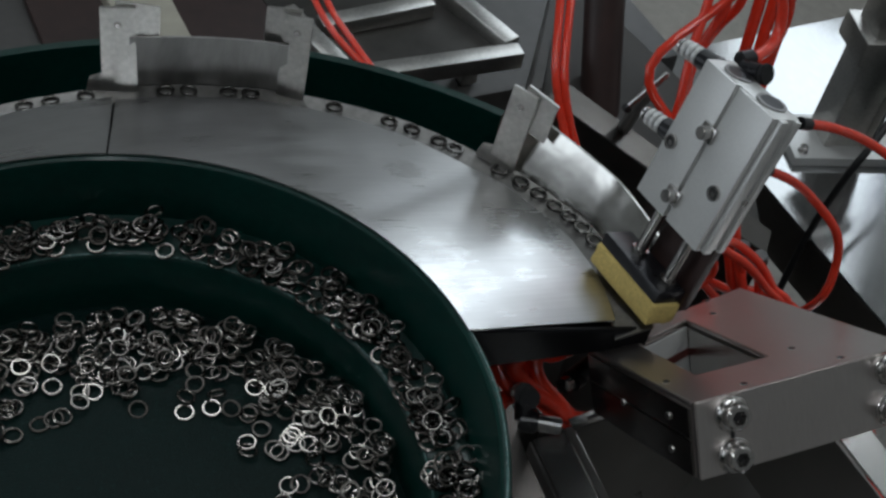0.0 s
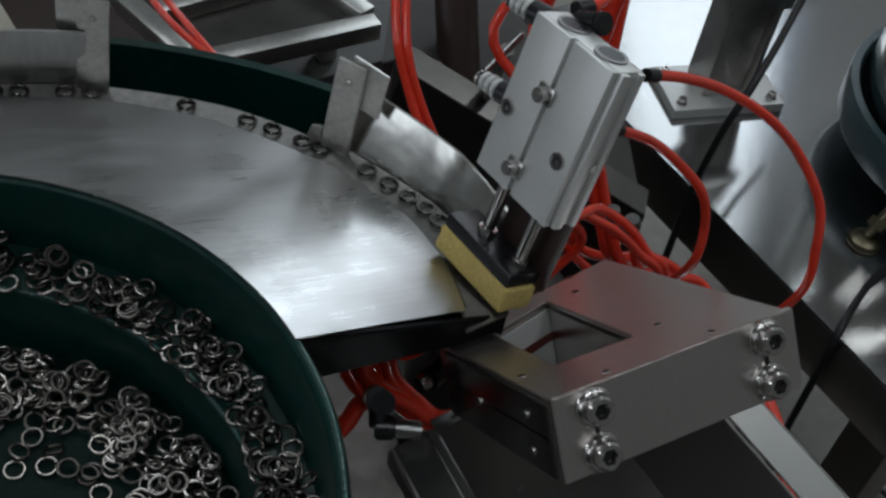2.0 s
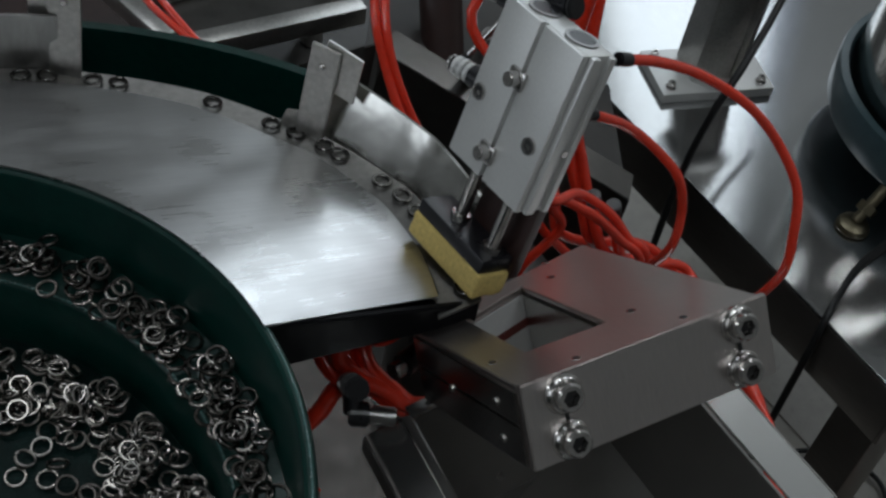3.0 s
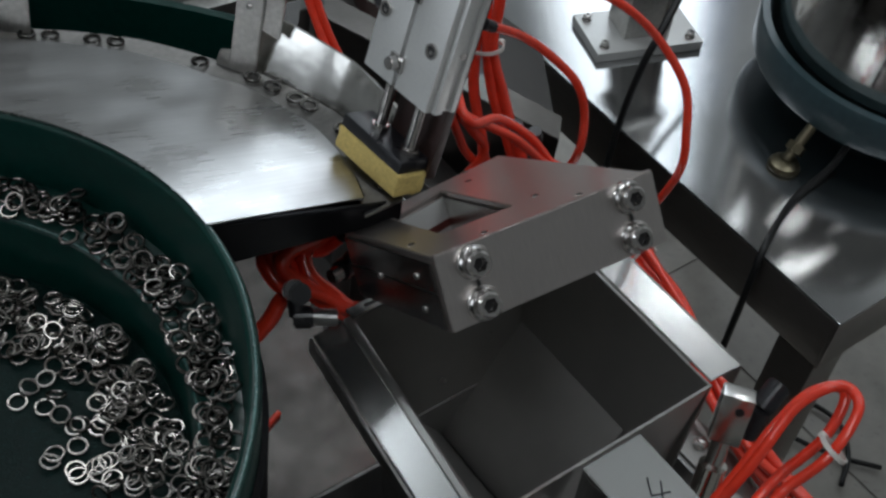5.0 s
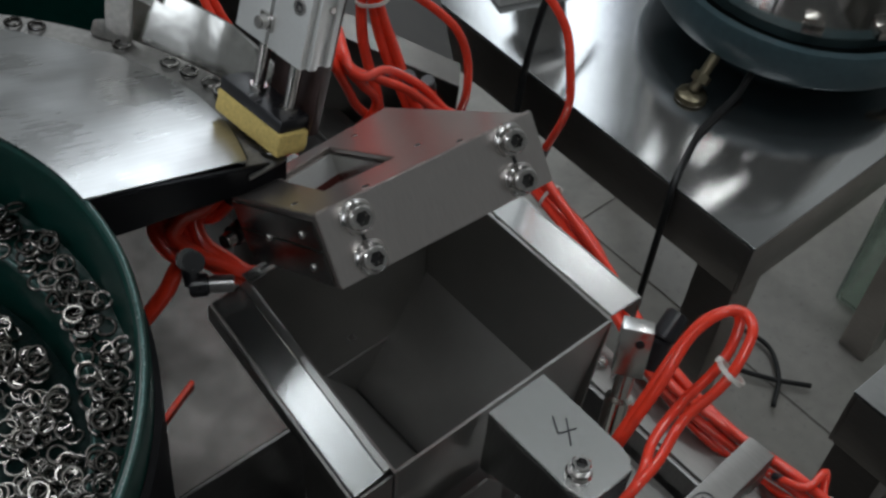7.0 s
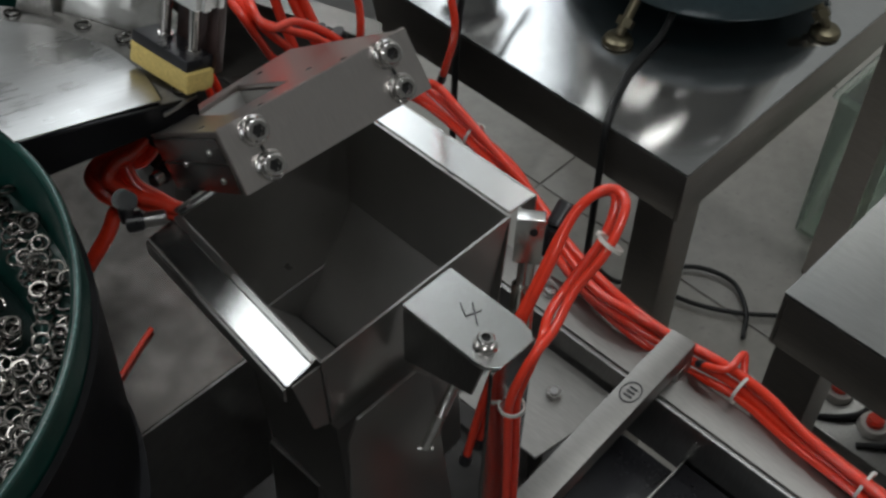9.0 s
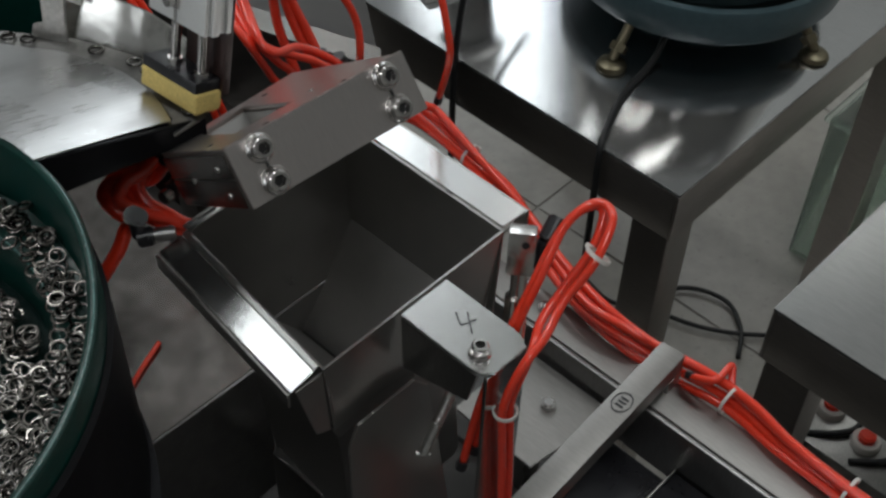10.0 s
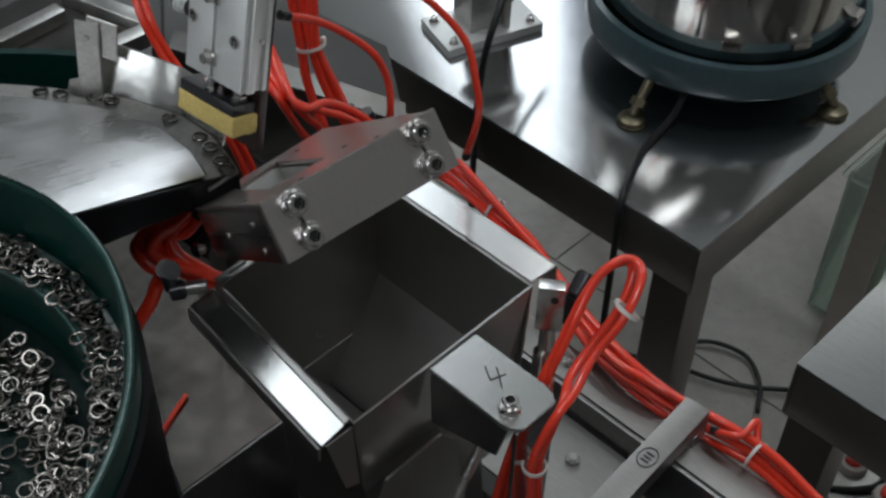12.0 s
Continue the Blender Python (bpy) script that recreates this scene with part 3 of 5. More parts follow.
def chute_block():
    b = thing("chute_block", "inclined machined steel chute block with square hole and bolts", "chute block")
    def layer(points, n):
        return [on_block(s, u, n) for s, u in points]

    outline = [(0.0, 0.003), (0.105, 0.003), (0.0985, 0.127), (-0.003, 0.094)]
    opening = [(0.0168, 0.0288), (0.0525, 0.0288), (0.0515, 0.0995), (0.0165, 0.0825)]
    part("body", prism(layer(outline, -0.0022), NB * -0.029, 0.0008, layer(opening, -0.0022)), BLOCK, b)
    lid_hole = [(0.0172, 0.0292), (0.0521, 0.0292), (0.0511, 0.0990), (0.0169, 0.0821)]
    part("top_plate", prism(layer([(0.0, 0.0032), (0.105, 0.0032), (0.0985, 0.127), (-0.003, 0.094)], 0), NB * -0.0021, 0.0004, layer(lid_hole, 0)), BLOCK, b, "flat steel cover plate")
    part("inner_step", prism(layer([(0.0168, 0.06), (0.0168, 0.0823), (0.034, 0.0905), (0.034, 0.06)], -0.022), NB * -0.006, 0.0006), RUST_RED, b, "dark red chute liner")
    # darker than the block steel: the recess's shade is in the colour
    part("lower_ledge", prism(layer([(0.033, 0.0300), (0.0500, 0.0300), (0.0500, 0.0880), (0.033, 0.0800)], -0.0235), NB * -0.004, 0.0005), DARK_STEEL, b, "ledge below the opening, shade in its darker colour")
    # liners in the opening with a red band; the far one paler, painted as if lit
    far = [(0.0175, 0.0822), (0.0508, 0.0984), (0.0509, 0.0976), (0.0176, 0.0814)]
    liner = part("opening_liner", prism(layer(far, -0.003), NB * -0.027, 0.0002), ALUMINIUM, b, "milled inner face")
    part("red_band", prism(layer([(0.0178, 0.0812), (0.0507, 0.0974), (0.0508, 0.0966), (0.0179, 0.0804)], -0.013), NB * -0.0035, 0.0002), RUST_RED, liner, "dark red liner edge")
    side = [(0.0515, 0.0310), (0.0507, 0.0960), (0.0500, 0.0956), (0.0508, 0.0310)]
    part("opening_liner", prism(layer(side, -0.003), NB * -0.027, 0.0002), STEEL, b, "milled inner face")
    front = [on_block(0, 0, 0.0008), on_block(0.1065, 0, 0.0008), on_block(0.107, 0, -0.0308), on_block(0.0, 0, -0.0308)]
    fp = part("front_plate", prism(front, U * 0.0029, 0.0005), BLOCK, b, "bolted steel front plate")
    for s, n in ((0.0155, -0.0070), (0.0156, -0.0238), (0.0914, -0.0062), (0.0910, -0.0234)):
        hex_socket_bolt(on_block(s, -0.0002, n), -U, fp)
    for s in (0.0155, 0.0912):
        part("slot", rod(on_block(s, -0.0004, -0.0125), on_block(s + 0.0004, -0.0004, -0.018), 0.0008, 8), BLACK, fp)
    for s, u in ((0.0657, 0.098), (0.0652, 0.0312), (0.0268, 0.0074), (0.0739, 0.1185), (0.0737, 0.0079), (0.0037, 0.0302)):
        hole_part = part("screw_hole", rod(on_block(s, u, -0.0005), on_block(s, u, 0.0002), 0.0019, 16), CHROME, b)
        part("hole_shadow", rod(on_block(s, u, -0.0003), on_block(s, u, 0.0004), 0.0012, 12), BLACK, hole_part)
    for u, n in ((0.02, -0.010), (0.02, -0.024), (0.06, -0.016)):
        x = -0.003 * u / 0.094
        part("side_screw", rod(on_block(x + 0.001, u, n), on_block(x - 0.0016, u, n), 0.0019, 14, None, 0.0014), BRACKET, b)
    # added plates, darker than the block, carry the dark reflection on its side
    for n0, n1 in ((-0.0028, -0.0150), (-0.0157, -0.0303)):
        face = [on_block(-0.0003, 0.0045, n0), on_block(-0.0031, 0.0925, n0), on_block(-0.0031, 0.0925, n1), on_block(-0.0003, 0.0045, n1)]
        part("side_plate", prism(face, EX * -0.0006, 0.0002), SIDE_STEEL, b, "added smooth side plate, dark reflection in its colour")
    # air fitting on the side
    f0 = Vector((0.020, 0.139, 1.1185))
    fit = part("air_fitting", rod(f0, f0 + Vector((-0.008, -0.003, 0.0015)), 0.0052, 16, None, None, 0.001), BLACK_PLASTIC, b, "black push-in air fitting")
    part("collar", rod(f0 + Vector((-0.008, -0.003, 0.0015)), f0 + Vector((-0.0135, -0.0047, 0.0026)), 0.0038, 14, None, None, 0.0006), CHROME, fit)
    part("fitting_stem", rod(f0 + Vector((-0.002, 0, 0)), f0 + Vector((0.012, -0.004, 0.022)), 0.0045, 14), BLACK_PLASTIC, fit)
    # the arm that carries it from behind
    part("support_arm", prism([on_block(0.04, 0.092, -0.032), on_block(0.085, 0.108, -0.032), on_block(0.085, 0.112, -0.040), on_block(0.04, 0.097, -0.040)],
                              Vector((0.015, 0.062, -0.07)), 0.001), HOUSING, b)
    part("support_post", box(0.045, 0.02, 0.285, (0.092, 0.212, 0.9055), 0.001), HOUSING, b)


chute_block()

# ---- the twin-rod air cylinder and its sponge ----
CA = Vector((0.28, 0.087, 0.956)).normalized()
CW = Vector((0.024, -0.996, 0.084))
CW = (CW - CA * CW.dot(CA)).normalized()
CN = CW.cross(CA)
CC = Vector((0.0444, 0.1416, 1.2532))
CYL = Matrix((CW, CA, CN)).transposed().to_4x4()
CYL.translation = CC


def air_cylinder():
    c = thing("air_cylinder", "silver aluminium twin-rod pneumatic cylinder with black fittings", "air cylinder", CYL)
    part("body", box(0.0435, 0.067, 0.0135, (0, 0, -0.0092), 0.0012), ALUMINIUM, c)
    part("front_face", box(0.0195, 0.0665, 0.003, (-0.0118, 0, -0.0013), 0.0005), ALUMINIUM, c)
    part("front_face", box(0.0215, 0.0665, 0.003, (0.0108, 0, -0.0013), 0.0005), ALUMINIUM, c)
    part("side_rib", box(0.0026, 0.0665, 0.0045, (0.0228, 0, -0.0052), 0.0008), ALUMINIUM, c)
    part("side_rib", box(0.0022, 0.0665, 0.003, (0.0226, 0, -0.0138), 0.0008), ALUMINIUM, c)
    for x, y in ((-0.002, 0.0100), (-0.002, -0.0222)):
        nut = part("square_nut", box(0.0082, 0.0072, 0.0020, (x, y, 0.0008), 0.0005), CHROME, c)
        part("screw", rod((x, y, 0.0015), (x, y, 0.0058), 0.0033, 18, None, 0.0028, 0.0005), CHROME, nut)
    for x, y in ((-0.0172, -0.0050), (0.0152, -0.0078)):
        h = part("mounting_hole", revolve([(0.0021, 0.0003), (0.0025, 0.0012), (0.0033, 0.0012), (0.0035, 0.0003)], (x, y), 0, 360, 20), CHROME, c)
        part("bore", rod((x, y, 0.0), (x, y, 0.0006), 0.0024, 16), BLACK, h)
        part("socket_screw", rod((x + 0.0004, y - 0.0003, 0.0004), (x + 0.0004, y - 0.0003, 0.0010), 0.0011, 10), CHROME, h)
    part("side_port", rod((0.0238, -0.006, -0.009), (0.0246, -0.006, -0.009), 0.0015, 10), CHROME, c)
    for x in (-0.0105, 0.0105):
        part("end_bore", rod((x, 0.0333, -0.009), (x, 0.0341, -0.009), 0.0058, 20), BLACK_PLASTIC, c)
        part("end_collar", revolve([(0.0052, 0), (0.0066, 0), (0.0066, 0.0009), (0.0052, 0.0009)], (0, 0), 0, 360, 20), DARK_STEEL, c, "",
             Matrix.Translation((x, 0.0333, -0.009)) @ Matrix.Rotation(radians(-90), 4, "X"))
    for y in (0.0285, -0.0065):
        d = Vector((-0.985, -0.10, 0.10)).normalized()
        p = Vector((-0.0212, y, -0.0105))
        f = part("speed_controller", rod(p, p + d * 0.0115, 0.0050, 18, None, 0.0047, 0.0008), BLACK_PLASTIC, c, "black speed controller fitting")
        for k, rr in ((0.0115, 0.0042), (0.0148, 0.0042), (0.0181, 0.0039)):
            part("knurled_collar", rod(p + d * k, p + d * (k + 0.0026), rr, 24, None, None, 0.0005), ALUMINIUM, f)
            part("groove", rod(p + d * (k + 0.0026), p + d * (k + 0.0034), rr * 0.75, 14), BLACK_PLASTIC, f)
        part("knob_tip", rod(p + d * 0.0212, p + d * 0.0240, 0.0032, 14, None, None, 0.0008), CHROME, f)
    elbow = part("hose_elbow", rod((-0.017, 0.032, -0.017), (-0.007, 0.0365, -0.018), 0.0040, 16, None, None, 0.0008), BLACK_PLASTIC, c, "black elbow fitting")
    part("release_ring", rod((-0.007, 0.0365, -0.018), (-0.0045, 0.0376, -0.018), 0.0045, 18, None, None, 0.0006), BLACK, elbow)
    part("mount_plate", box(0.030, 0.100, 0.005, (0.004, -0.020, -0.0187), 0.0006), BROWN, c, "dark brown mounting plate behind the cylinder")
    part("cross_bolt", rod((0.012, -0.036, -0.012), (0.012, -0.036, -0.02), 0.0028, 12), CHROME, c)
    return c


air_cylinder()
SPONGE_DOWN = -0.0775


def sponge_pad():
    s = thing("sponge_presser", "yellow foam pad on a black plate pressing washers on the track", "sponge presser", CYL)
    pad = box(0.0445, 0.0108, 0.0165, (-0.0036, 0.0054, -0.0080), 0.0014)
    bmesh.ops.subdivide_edges(pad, edges=pad.edges[:], cuts=3, use_grid_fill=True)
    for v in pad.verts:
        v.co += Vector((noise.noise(v.co * 300), noise.noise(v.co * 310 + Vector((5, 1, 2))), noise.noise(v.co * 290 + Vector((1, 7, 3))))) * 0.0006
    part("sponge", pad, SPONGE, s, "yellow open-cell foam")
    part("backing_plate", box(0.0425, 0.0062, 0.0160, (-0.0042, 0.0140, -0.0083), 0.0008), BLACK_PLASTIC, s, "black plastic backing plate")
    for x in (-0.0105, 0.0105):
        r = part("piston_rod", rod((x, 0.0165, -0.009), (x, 0.062, -0.009), 0.0027, 16), CHROME, s, "polished steel piston rod")
        part("rod_nut", rod((x, 0.0169, -0.009), (x, 0.0195, -0.009), 0.0042, 6), CHROME, r)
    return s


sponge = sponge_pad()


# ---- the collecting hopper ----
def collecting_hopper():
    h = thing("collecting_hopper", "open square stainless steel hopper with bent rim flanges", "hopper")
    t = 0.0015
    W, D, S = 0.134, 0.128, 0.0125
    LB = 0.030
    part("front_wall", prism([(0, 0, 1.1), (W, 0, 1.1), (W - 0.006, 0.004, 1.035), (0.008, 0.004, 1.035)], (0, t, 0), 0.0003), HOPPER_STEEL, h)
    part("back_wall", prism([(S, D - 0.004, 1.1), (W, D, 1.1), (W - 0.006, D - 0.01, 0.99), (LB, D - 0.01, 0.99)], (0, t, 0), 0.0003), HOPPER_STEEL, h)
    part("left_wall", prism([(0, 0, 1.1), (S, D - 0.004, 1.1), (LB + 0.008, D - 0.01, 0.99), (LB, 0.026, 0.99), (0.008, 0.004, 1.035)], (-t, 0, 0), 0.0003), HOPPER_STEEL, h)
    part("right_wall", prism([(W, 0, 1.1), (W, 0.134, 1.1), (W - 0.006, 0.134, 0.99), (W - 0.006, 0, 0.99)], (t, 0, 0), 0.0003), HOPPER_STEEL, h)
    part("front_lower_wall", prism([(0.006, 0.0042, 1.0352), (W - 0.006, 0.0042, 1.0352), (W - 0.012, 0.03, 0.975), (LB + 0.002, 0.03, 0.975)], (0, t, 0), 0.0003), HOPPER_STEEL, h)
    part("rim_lip", prism([(-0.0016, 0.003, 1.1013), (S - 0.0016, 0.1235, 1.1013), (S - 0.0046, 0.1240, 1.1004), (-0.0046, 0.0032, 1.1004)], (0, 0, -t), 0.0003), HOPPER_STEEL, h, "dull folded lip of the rim")
    part("rim_flange", prism([(-0.0050, 0.003, 1.0998), (S - 0.0050, 0.1242, 1.0998), (S - 0.0198, 0.1265, 1.0950), (-0.0198, 0.004, 1.0950)], (0, 0, -t), 0.0004), FLANGE, h, "bent rim flange, bright reflection helped by its lighter colour")
    part("rim_flange", prism([(W + 0.002, 0.002, 1.1012), (W + 0.002, 0.134, 1.1012), (W + 0.023, 0.134, 1.0990), (W + 0.023, 0.002, 1.0990)], (0, 0, -t), 0.0004), FLANGE, h, "bent rim flange, bright reflection helped by its lighter colour")
    part("flange_apron", prism([(-0.0205, 0.004, 1.0938), (S - 0.0205, 0.1265, 1.0938), (S - 0.0205, 0.1265, 1.084), (-0.0205, 0.004, 1.084)], (-t, 0, 0), 0.0003), HOPPER_STEEL, h)
    part("flange_apron", prism([(W + 0.0235, 0.002, 1.098), (W + 0.0235, 0.134, 1.098), (W + 0.0235, 0.134, 1.082), (W + 0.0235, 0.002, 1.082)], (t, 0, 0), 0.0003), HOPPER_STEEL, h)
    # corner gusset and stiffener below the front edge
    part("gusset", prism([(-0.019, 0.001, 1.0965), (-0.001, 0.001, 1.0965), (0.004, 0.003, 1.040), (-0.006, 0.003, 1.045)], (0, 0.0012, 0), 0.0003), HOPPER_STEEL, h)
    part("lower_door", prism([(0.010, -0.004, 1.022), (0.017, -0.004, 1.037), (0.060, -0.004, 1.037), (0.072, -0.004, 1.022), (0.085, -0.020, 0.86), (-0.002, -0.020, 0.86)], (0, 0.0016, 0), 0.0004),
         HOPPER_STEEL, h, "lower steel door with a cut-off corner")
    # the chute below
    part("lower_chute", prism([(LB - 0.0005, 0.0295, 0.9890), (W - 0.0045, 0.0295, 0.9890), (W - 0.0045, D - 0.0088, 0.9890), (LB + 0.0075, D - 0.0088, 0.9890)], (0.012, 0, -0.14), 0,
                              [(LB + 0.0012, 0.0312, 0.9890), (W - 0.0062, 0.0312, 0.9890), (W - 0.0062, D - 0.0104, 0.9890), (LB + 0.0092, D - 0.0104, 0.9890)]), CHUTE_STEEL, h)
    part("chute_floor", prism([(0.043, 0.030, 0.848), (W + 0.006, 0.030, 0.848), (W + 0.006, D - 0.010, 0.88), (0.050, D - 0.010, 0.88)], (0, 0, -0.004), 0.0004), CHUTE_STEEL, h)
    part("latch_tab", box(0.004, 0.010, 0.014, (W - 0.0070, 0.100, 0.964), 0.0008), CHROME, h, "bright latch tab inside the chute")
    gates = []
    for x, s, wide in ((0.0310, 1, 0.0820), (W - 0.0038, -1, 0.0840)):
        bm = prism([(0, 0.034, 0), (0, D - 0.0072, 0), (s * wide, D - 0.0105, 0), (s * wide, 0.034, 0)], (0, 0, -0.0008), 0)
        rod((0, 0.034, -0.0022), (0, D - 0.0105, -0.0022), 0.0014, 10, bm)
        g = part("gate_flap", bm, CHUTE_STEEL, h, "hinged gate flap of the hopper")
        gates.append((g, x, s))
    strip = part("slotted_strip", box(0.034, 0.0065, 0.0014, (0.031, 0.1235, 1.1020), 0.0004), STEEL, h, "narrow slotted steel strip on the rim", pose(0, 0, 0, 0, 0, 1.5))
    part("slot", box(0.012, 0.0018, 0.0004, (0.029, 0.1235, 1.1028), 0), BLACK, strip)
    # bolted arm with the hand-written number
    arm = part("support_arm", prism([(0.052, -0.0015, 1.0995), (0.052, -0.050, 1.0995), (0.0535, -0.058, 1.0995), (0.058, -0.0625, 1.0995), (0.080, -0.0625, 1.0995),
                                     (0.0855, -0.058, 1.0995), (0.087, -0.050, 1.0995), (0.087, -0.0015, 1.0995)], (0, 0, -0.0025), 0.0004), FLANGE, h,
               "flat steel arm with a hand-written number")
    hex_socket_bolt((0.0615, -0.049, 1.0996), (0, 0, 1), arm, 0.0046, 0.0062, 0.0085)
    strokes = sweep([(0.0735, -0.021, 1.0997), (0.0700, -0.027, 1.0997), (0.0690, -0.029, 1.0997)], 0.00036, 6)
    sweep([(0.0690, -0.029, 1.0997), (0.0730, -0.0305, 1.0997), (0.0775, -0.032, 1.0997)], 0.00036, 6, 6, strokes)
    sweep([(0.0775, -0.0255, 1.0997), (0.0735, -0.031, 1.0997), (0.0690, -0.037, 1.0997)], 0.00036, 6, 6, strokes)
    part("written_number", strokes, INK, arm, "hand-written number 4 in black marker")
    part("arm_leg", prism([(0.054, -0.0612, 1.0965), (0.085, -0.0612, 1.0965), (0.085, -0.0612, 0.93), (0.054, -0.0612, 0.93)], (0, 0.0025, 0), 0.0004), STEEL, h)
    part("arm_rib", prism([(0.052, -0.002, 1.0965), (0.052, -0.056, 1.0965), (0.052, -0.05, 1.07), (0.052, -0.003, 1.055)], (0.002, 0, 0), 0.0003), DARK_STEEL, h)
    # small clevis, its rod and the gate's return spring
    m = look((0.129, -0.018, 1.108), (0.105, -0.036, 1.02))
    cl = part("clevis", box(0.015, 0.012, 0.026, (0, 0, -0.004), 0.001), STEEL, h, "small steel clevis block", m)
    part("pin", rod((-0.002, 0.0063, 0.002), (-0.002, 0.0055, 0.002), 0.0022, 12), BLACK, cl)
    part("stroke_rod", rod((0, 0, -0.016), (0, 0, -0.034), 0.0045, 16), CHROME, cl)
    part("small_barrel", rod((0, 0, -0.032), (0, 0, -0.085), 0.0068, 18, None, None, 0.001), POLISHED, cl)
    k = part("air_fitting", rod((0.146, -0.022, 1.100), (0.158, -0.020, 1.108), 0.006, 16, None, None, 0.001), BLACK_PLASTIC, h, "black push-in air fitting")
    part("fitting_elbow", rod((0.146, -0.022, 1.101), (0.140, -0.024, 1.085), 0.0055, 14, None, None, 0.0008), BLACK_PLASTIC, k)
    p, q = Vector((0.0745, -0.022, 1.036)), Vector((0.047, -0.025, 1.000))
    part("spring_rod", rod(p, q, 0.0019, 12), CHROME, h)
    part("spring_sleeve", rod(p.lerp(q, 0.55), q, 0.0031, 16, None, None, 0.0005), BRACKET, h)
    ax = (q - p).normalized()
    s1 = ax.orthogonal().normalized()
    s2 = ax.cross(s1)
    coil = [p.lerp(q, 0.08 + 0.46 * i / 70) + (s1 * math.cos(i * 1.3) + s2 * math.sin(i * 1.3)) * 0.0029 for i in range(71)]
    part("return_spring", sweep(coil, 0.0006, 6, 2), CHROME, h, "small coil return spring")
    part("spring_pin", rod(q + Vector((-0.003, 0.003, 0)), q + Vector((0.003, -0.003, 0)), 0.0018, 12, None, None, 0.0003), BRACKET, h)
    return gates


gates = collecting_hopper()


# ---- machine parts round and below the hopper ----
def machine():
    m = thing("feeding_machine", "dark steel feeding machine below hopper and bowl", "machine")
    part("cabinet", box(0.50, 1.05, 0.70, (-0.06, 0.25, 0.40), 0.004), DARK_WALL, m, "cabinet with shade put into its dark colour")
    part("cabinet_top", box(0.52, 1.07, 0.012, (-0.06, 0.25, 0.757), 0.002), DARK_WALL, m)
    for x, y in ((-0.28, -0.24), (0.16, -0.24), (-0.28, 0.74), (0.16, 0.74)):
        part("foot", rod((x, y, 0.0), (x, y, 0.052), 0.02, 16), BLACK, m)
    # added dark boxes: they fill the void beside the rail and darken hopper reflections
    part("added_side_cover", box(0.062, 0.95, 0.62, (0.222, -0.28, 0.46), 0.003), DARK_WALL, m, "dark cover added to fill the void and dim reflections")
    part("front_cover", box(0.55, 0.40, 0.62, (-0.035, -0.480, 0.46), 0.003), DARK_WALL, m, "unseen dark cover added to dim the hopper's reflections")
    part("hopper_column", box(0.05, 0.05, 0.10, (0.067, 0.09, 0.81), 0.002), DARK_STEEL, m)
    tray = thing("steel_tray", "shiny bent stainless tray, dim reflections put into its colour", "tray")
    part("tray_sheet", prism([(0.056, 0.132, 0.935), (0.100, 0.365, 0.935), (-0.03, 0.375, 0.935), (-0.075, 0.133, 0.935)], (0, 0, -0.002), 0.0004), TRAY_STEEL, tray)
    part("tray_side", prism([(0.056, 0.130, 0.9345), (-0.075, 0.131, 0.9345), (-0.075, 0.131, 0.79), (0.056, 0.130, 0.79)], (0, 0.002, 0), 0.0004), DARK_STEEL, tray)
    part("tray_leg", box(0.03, 0.03, 0.168, (0.0, 0.25, 0.847), 0.001), DARK_STEEL, tray)
    part("tray_clamp", box(0.02, 0.02, 0.14, (-0.045, 0.17, 1.004), 0.002), DARK_STEEL, tray)
    rail = thing("machine_rail", "long brushed steel guide rail with bolts", "rail")
    part("rail_bar", box(0.030, 0.80, 0.020, (0.2655, 0.10, 0.865), 0.0015), DULL_STEEL, rail)
    part("rail_side", box(0.004, 0.80, 0.055, (0.2482, 0.10, 0.846), 0.001), DARK_STEEL, rail)
    for y in (-0.2, 0.42):
        part("rail_post", box(0.03, 0.03, 0.853, (0.2655, y, 0.428), 0.002), DARK_STEEL, rail)
    for y in (0.058, 0.074):
        hex_socket_bolt((0.2655, y, 0.8752), (0, 0, 1), rail, 0.004, 0.005, 0.005)
    bar = thing("cross_bar", "flat steel cross bar with a stamped oval maker's badge", "bar")
    d = (Vector((0.282, -0.046, 0)) - Vector((0.085, -0.056, 0)))
    a = math.degrees(math.atan2(d.y, d.x))
    mm = pose(0.1835, -0.051, 0.905, 0, 0, a)
    part("bar_body", box(d.length, 0.020, 0.018, (0, 0, -0.009), 0.0014), DULL_STEEL, bar, "", mm)
    badge = revolve([(0.0062, 0), (0.0070, 0), (0.0070, 0.0003), (0.0062, 0.0003)], (0, 0), 0, 360, 24)
    for v in badge.verts:
        v.co.x *= 1.35
    for i, x in enumerate((-0.0035, 0.0, 0.0035)):
        box(0.0016, 0.006, 0.0003, (x, 0, 0.00016), 0, badge)
    part("badge", badge, INK, bar, "black oval badge with plain bars", mm @ pose(0.035, 0.0, 0.0001))
    part("bar_end", box(0.016, 0.020, 0.040, (d.length / 2 - 0.008, 0, -0.0382), 0.001), BRACKET, bar, "", mm)
    valve = thing("valve_block", "black valve block with red connectors", "valve block")
    part("block", box(0.145, 0.060, 0.05, (0.1725, -0.0565, 0.79), 0.002), BLACK_PLASTIC, valve)
    box_top = thing("junction_box", "black box with a thin steel edge beside the rail", "box")
    part("case", box(0.072, 0.20, 0.066, (0.209, -0.188, 0.7995), 0.002), BLACK_PLASTIC, box_top)
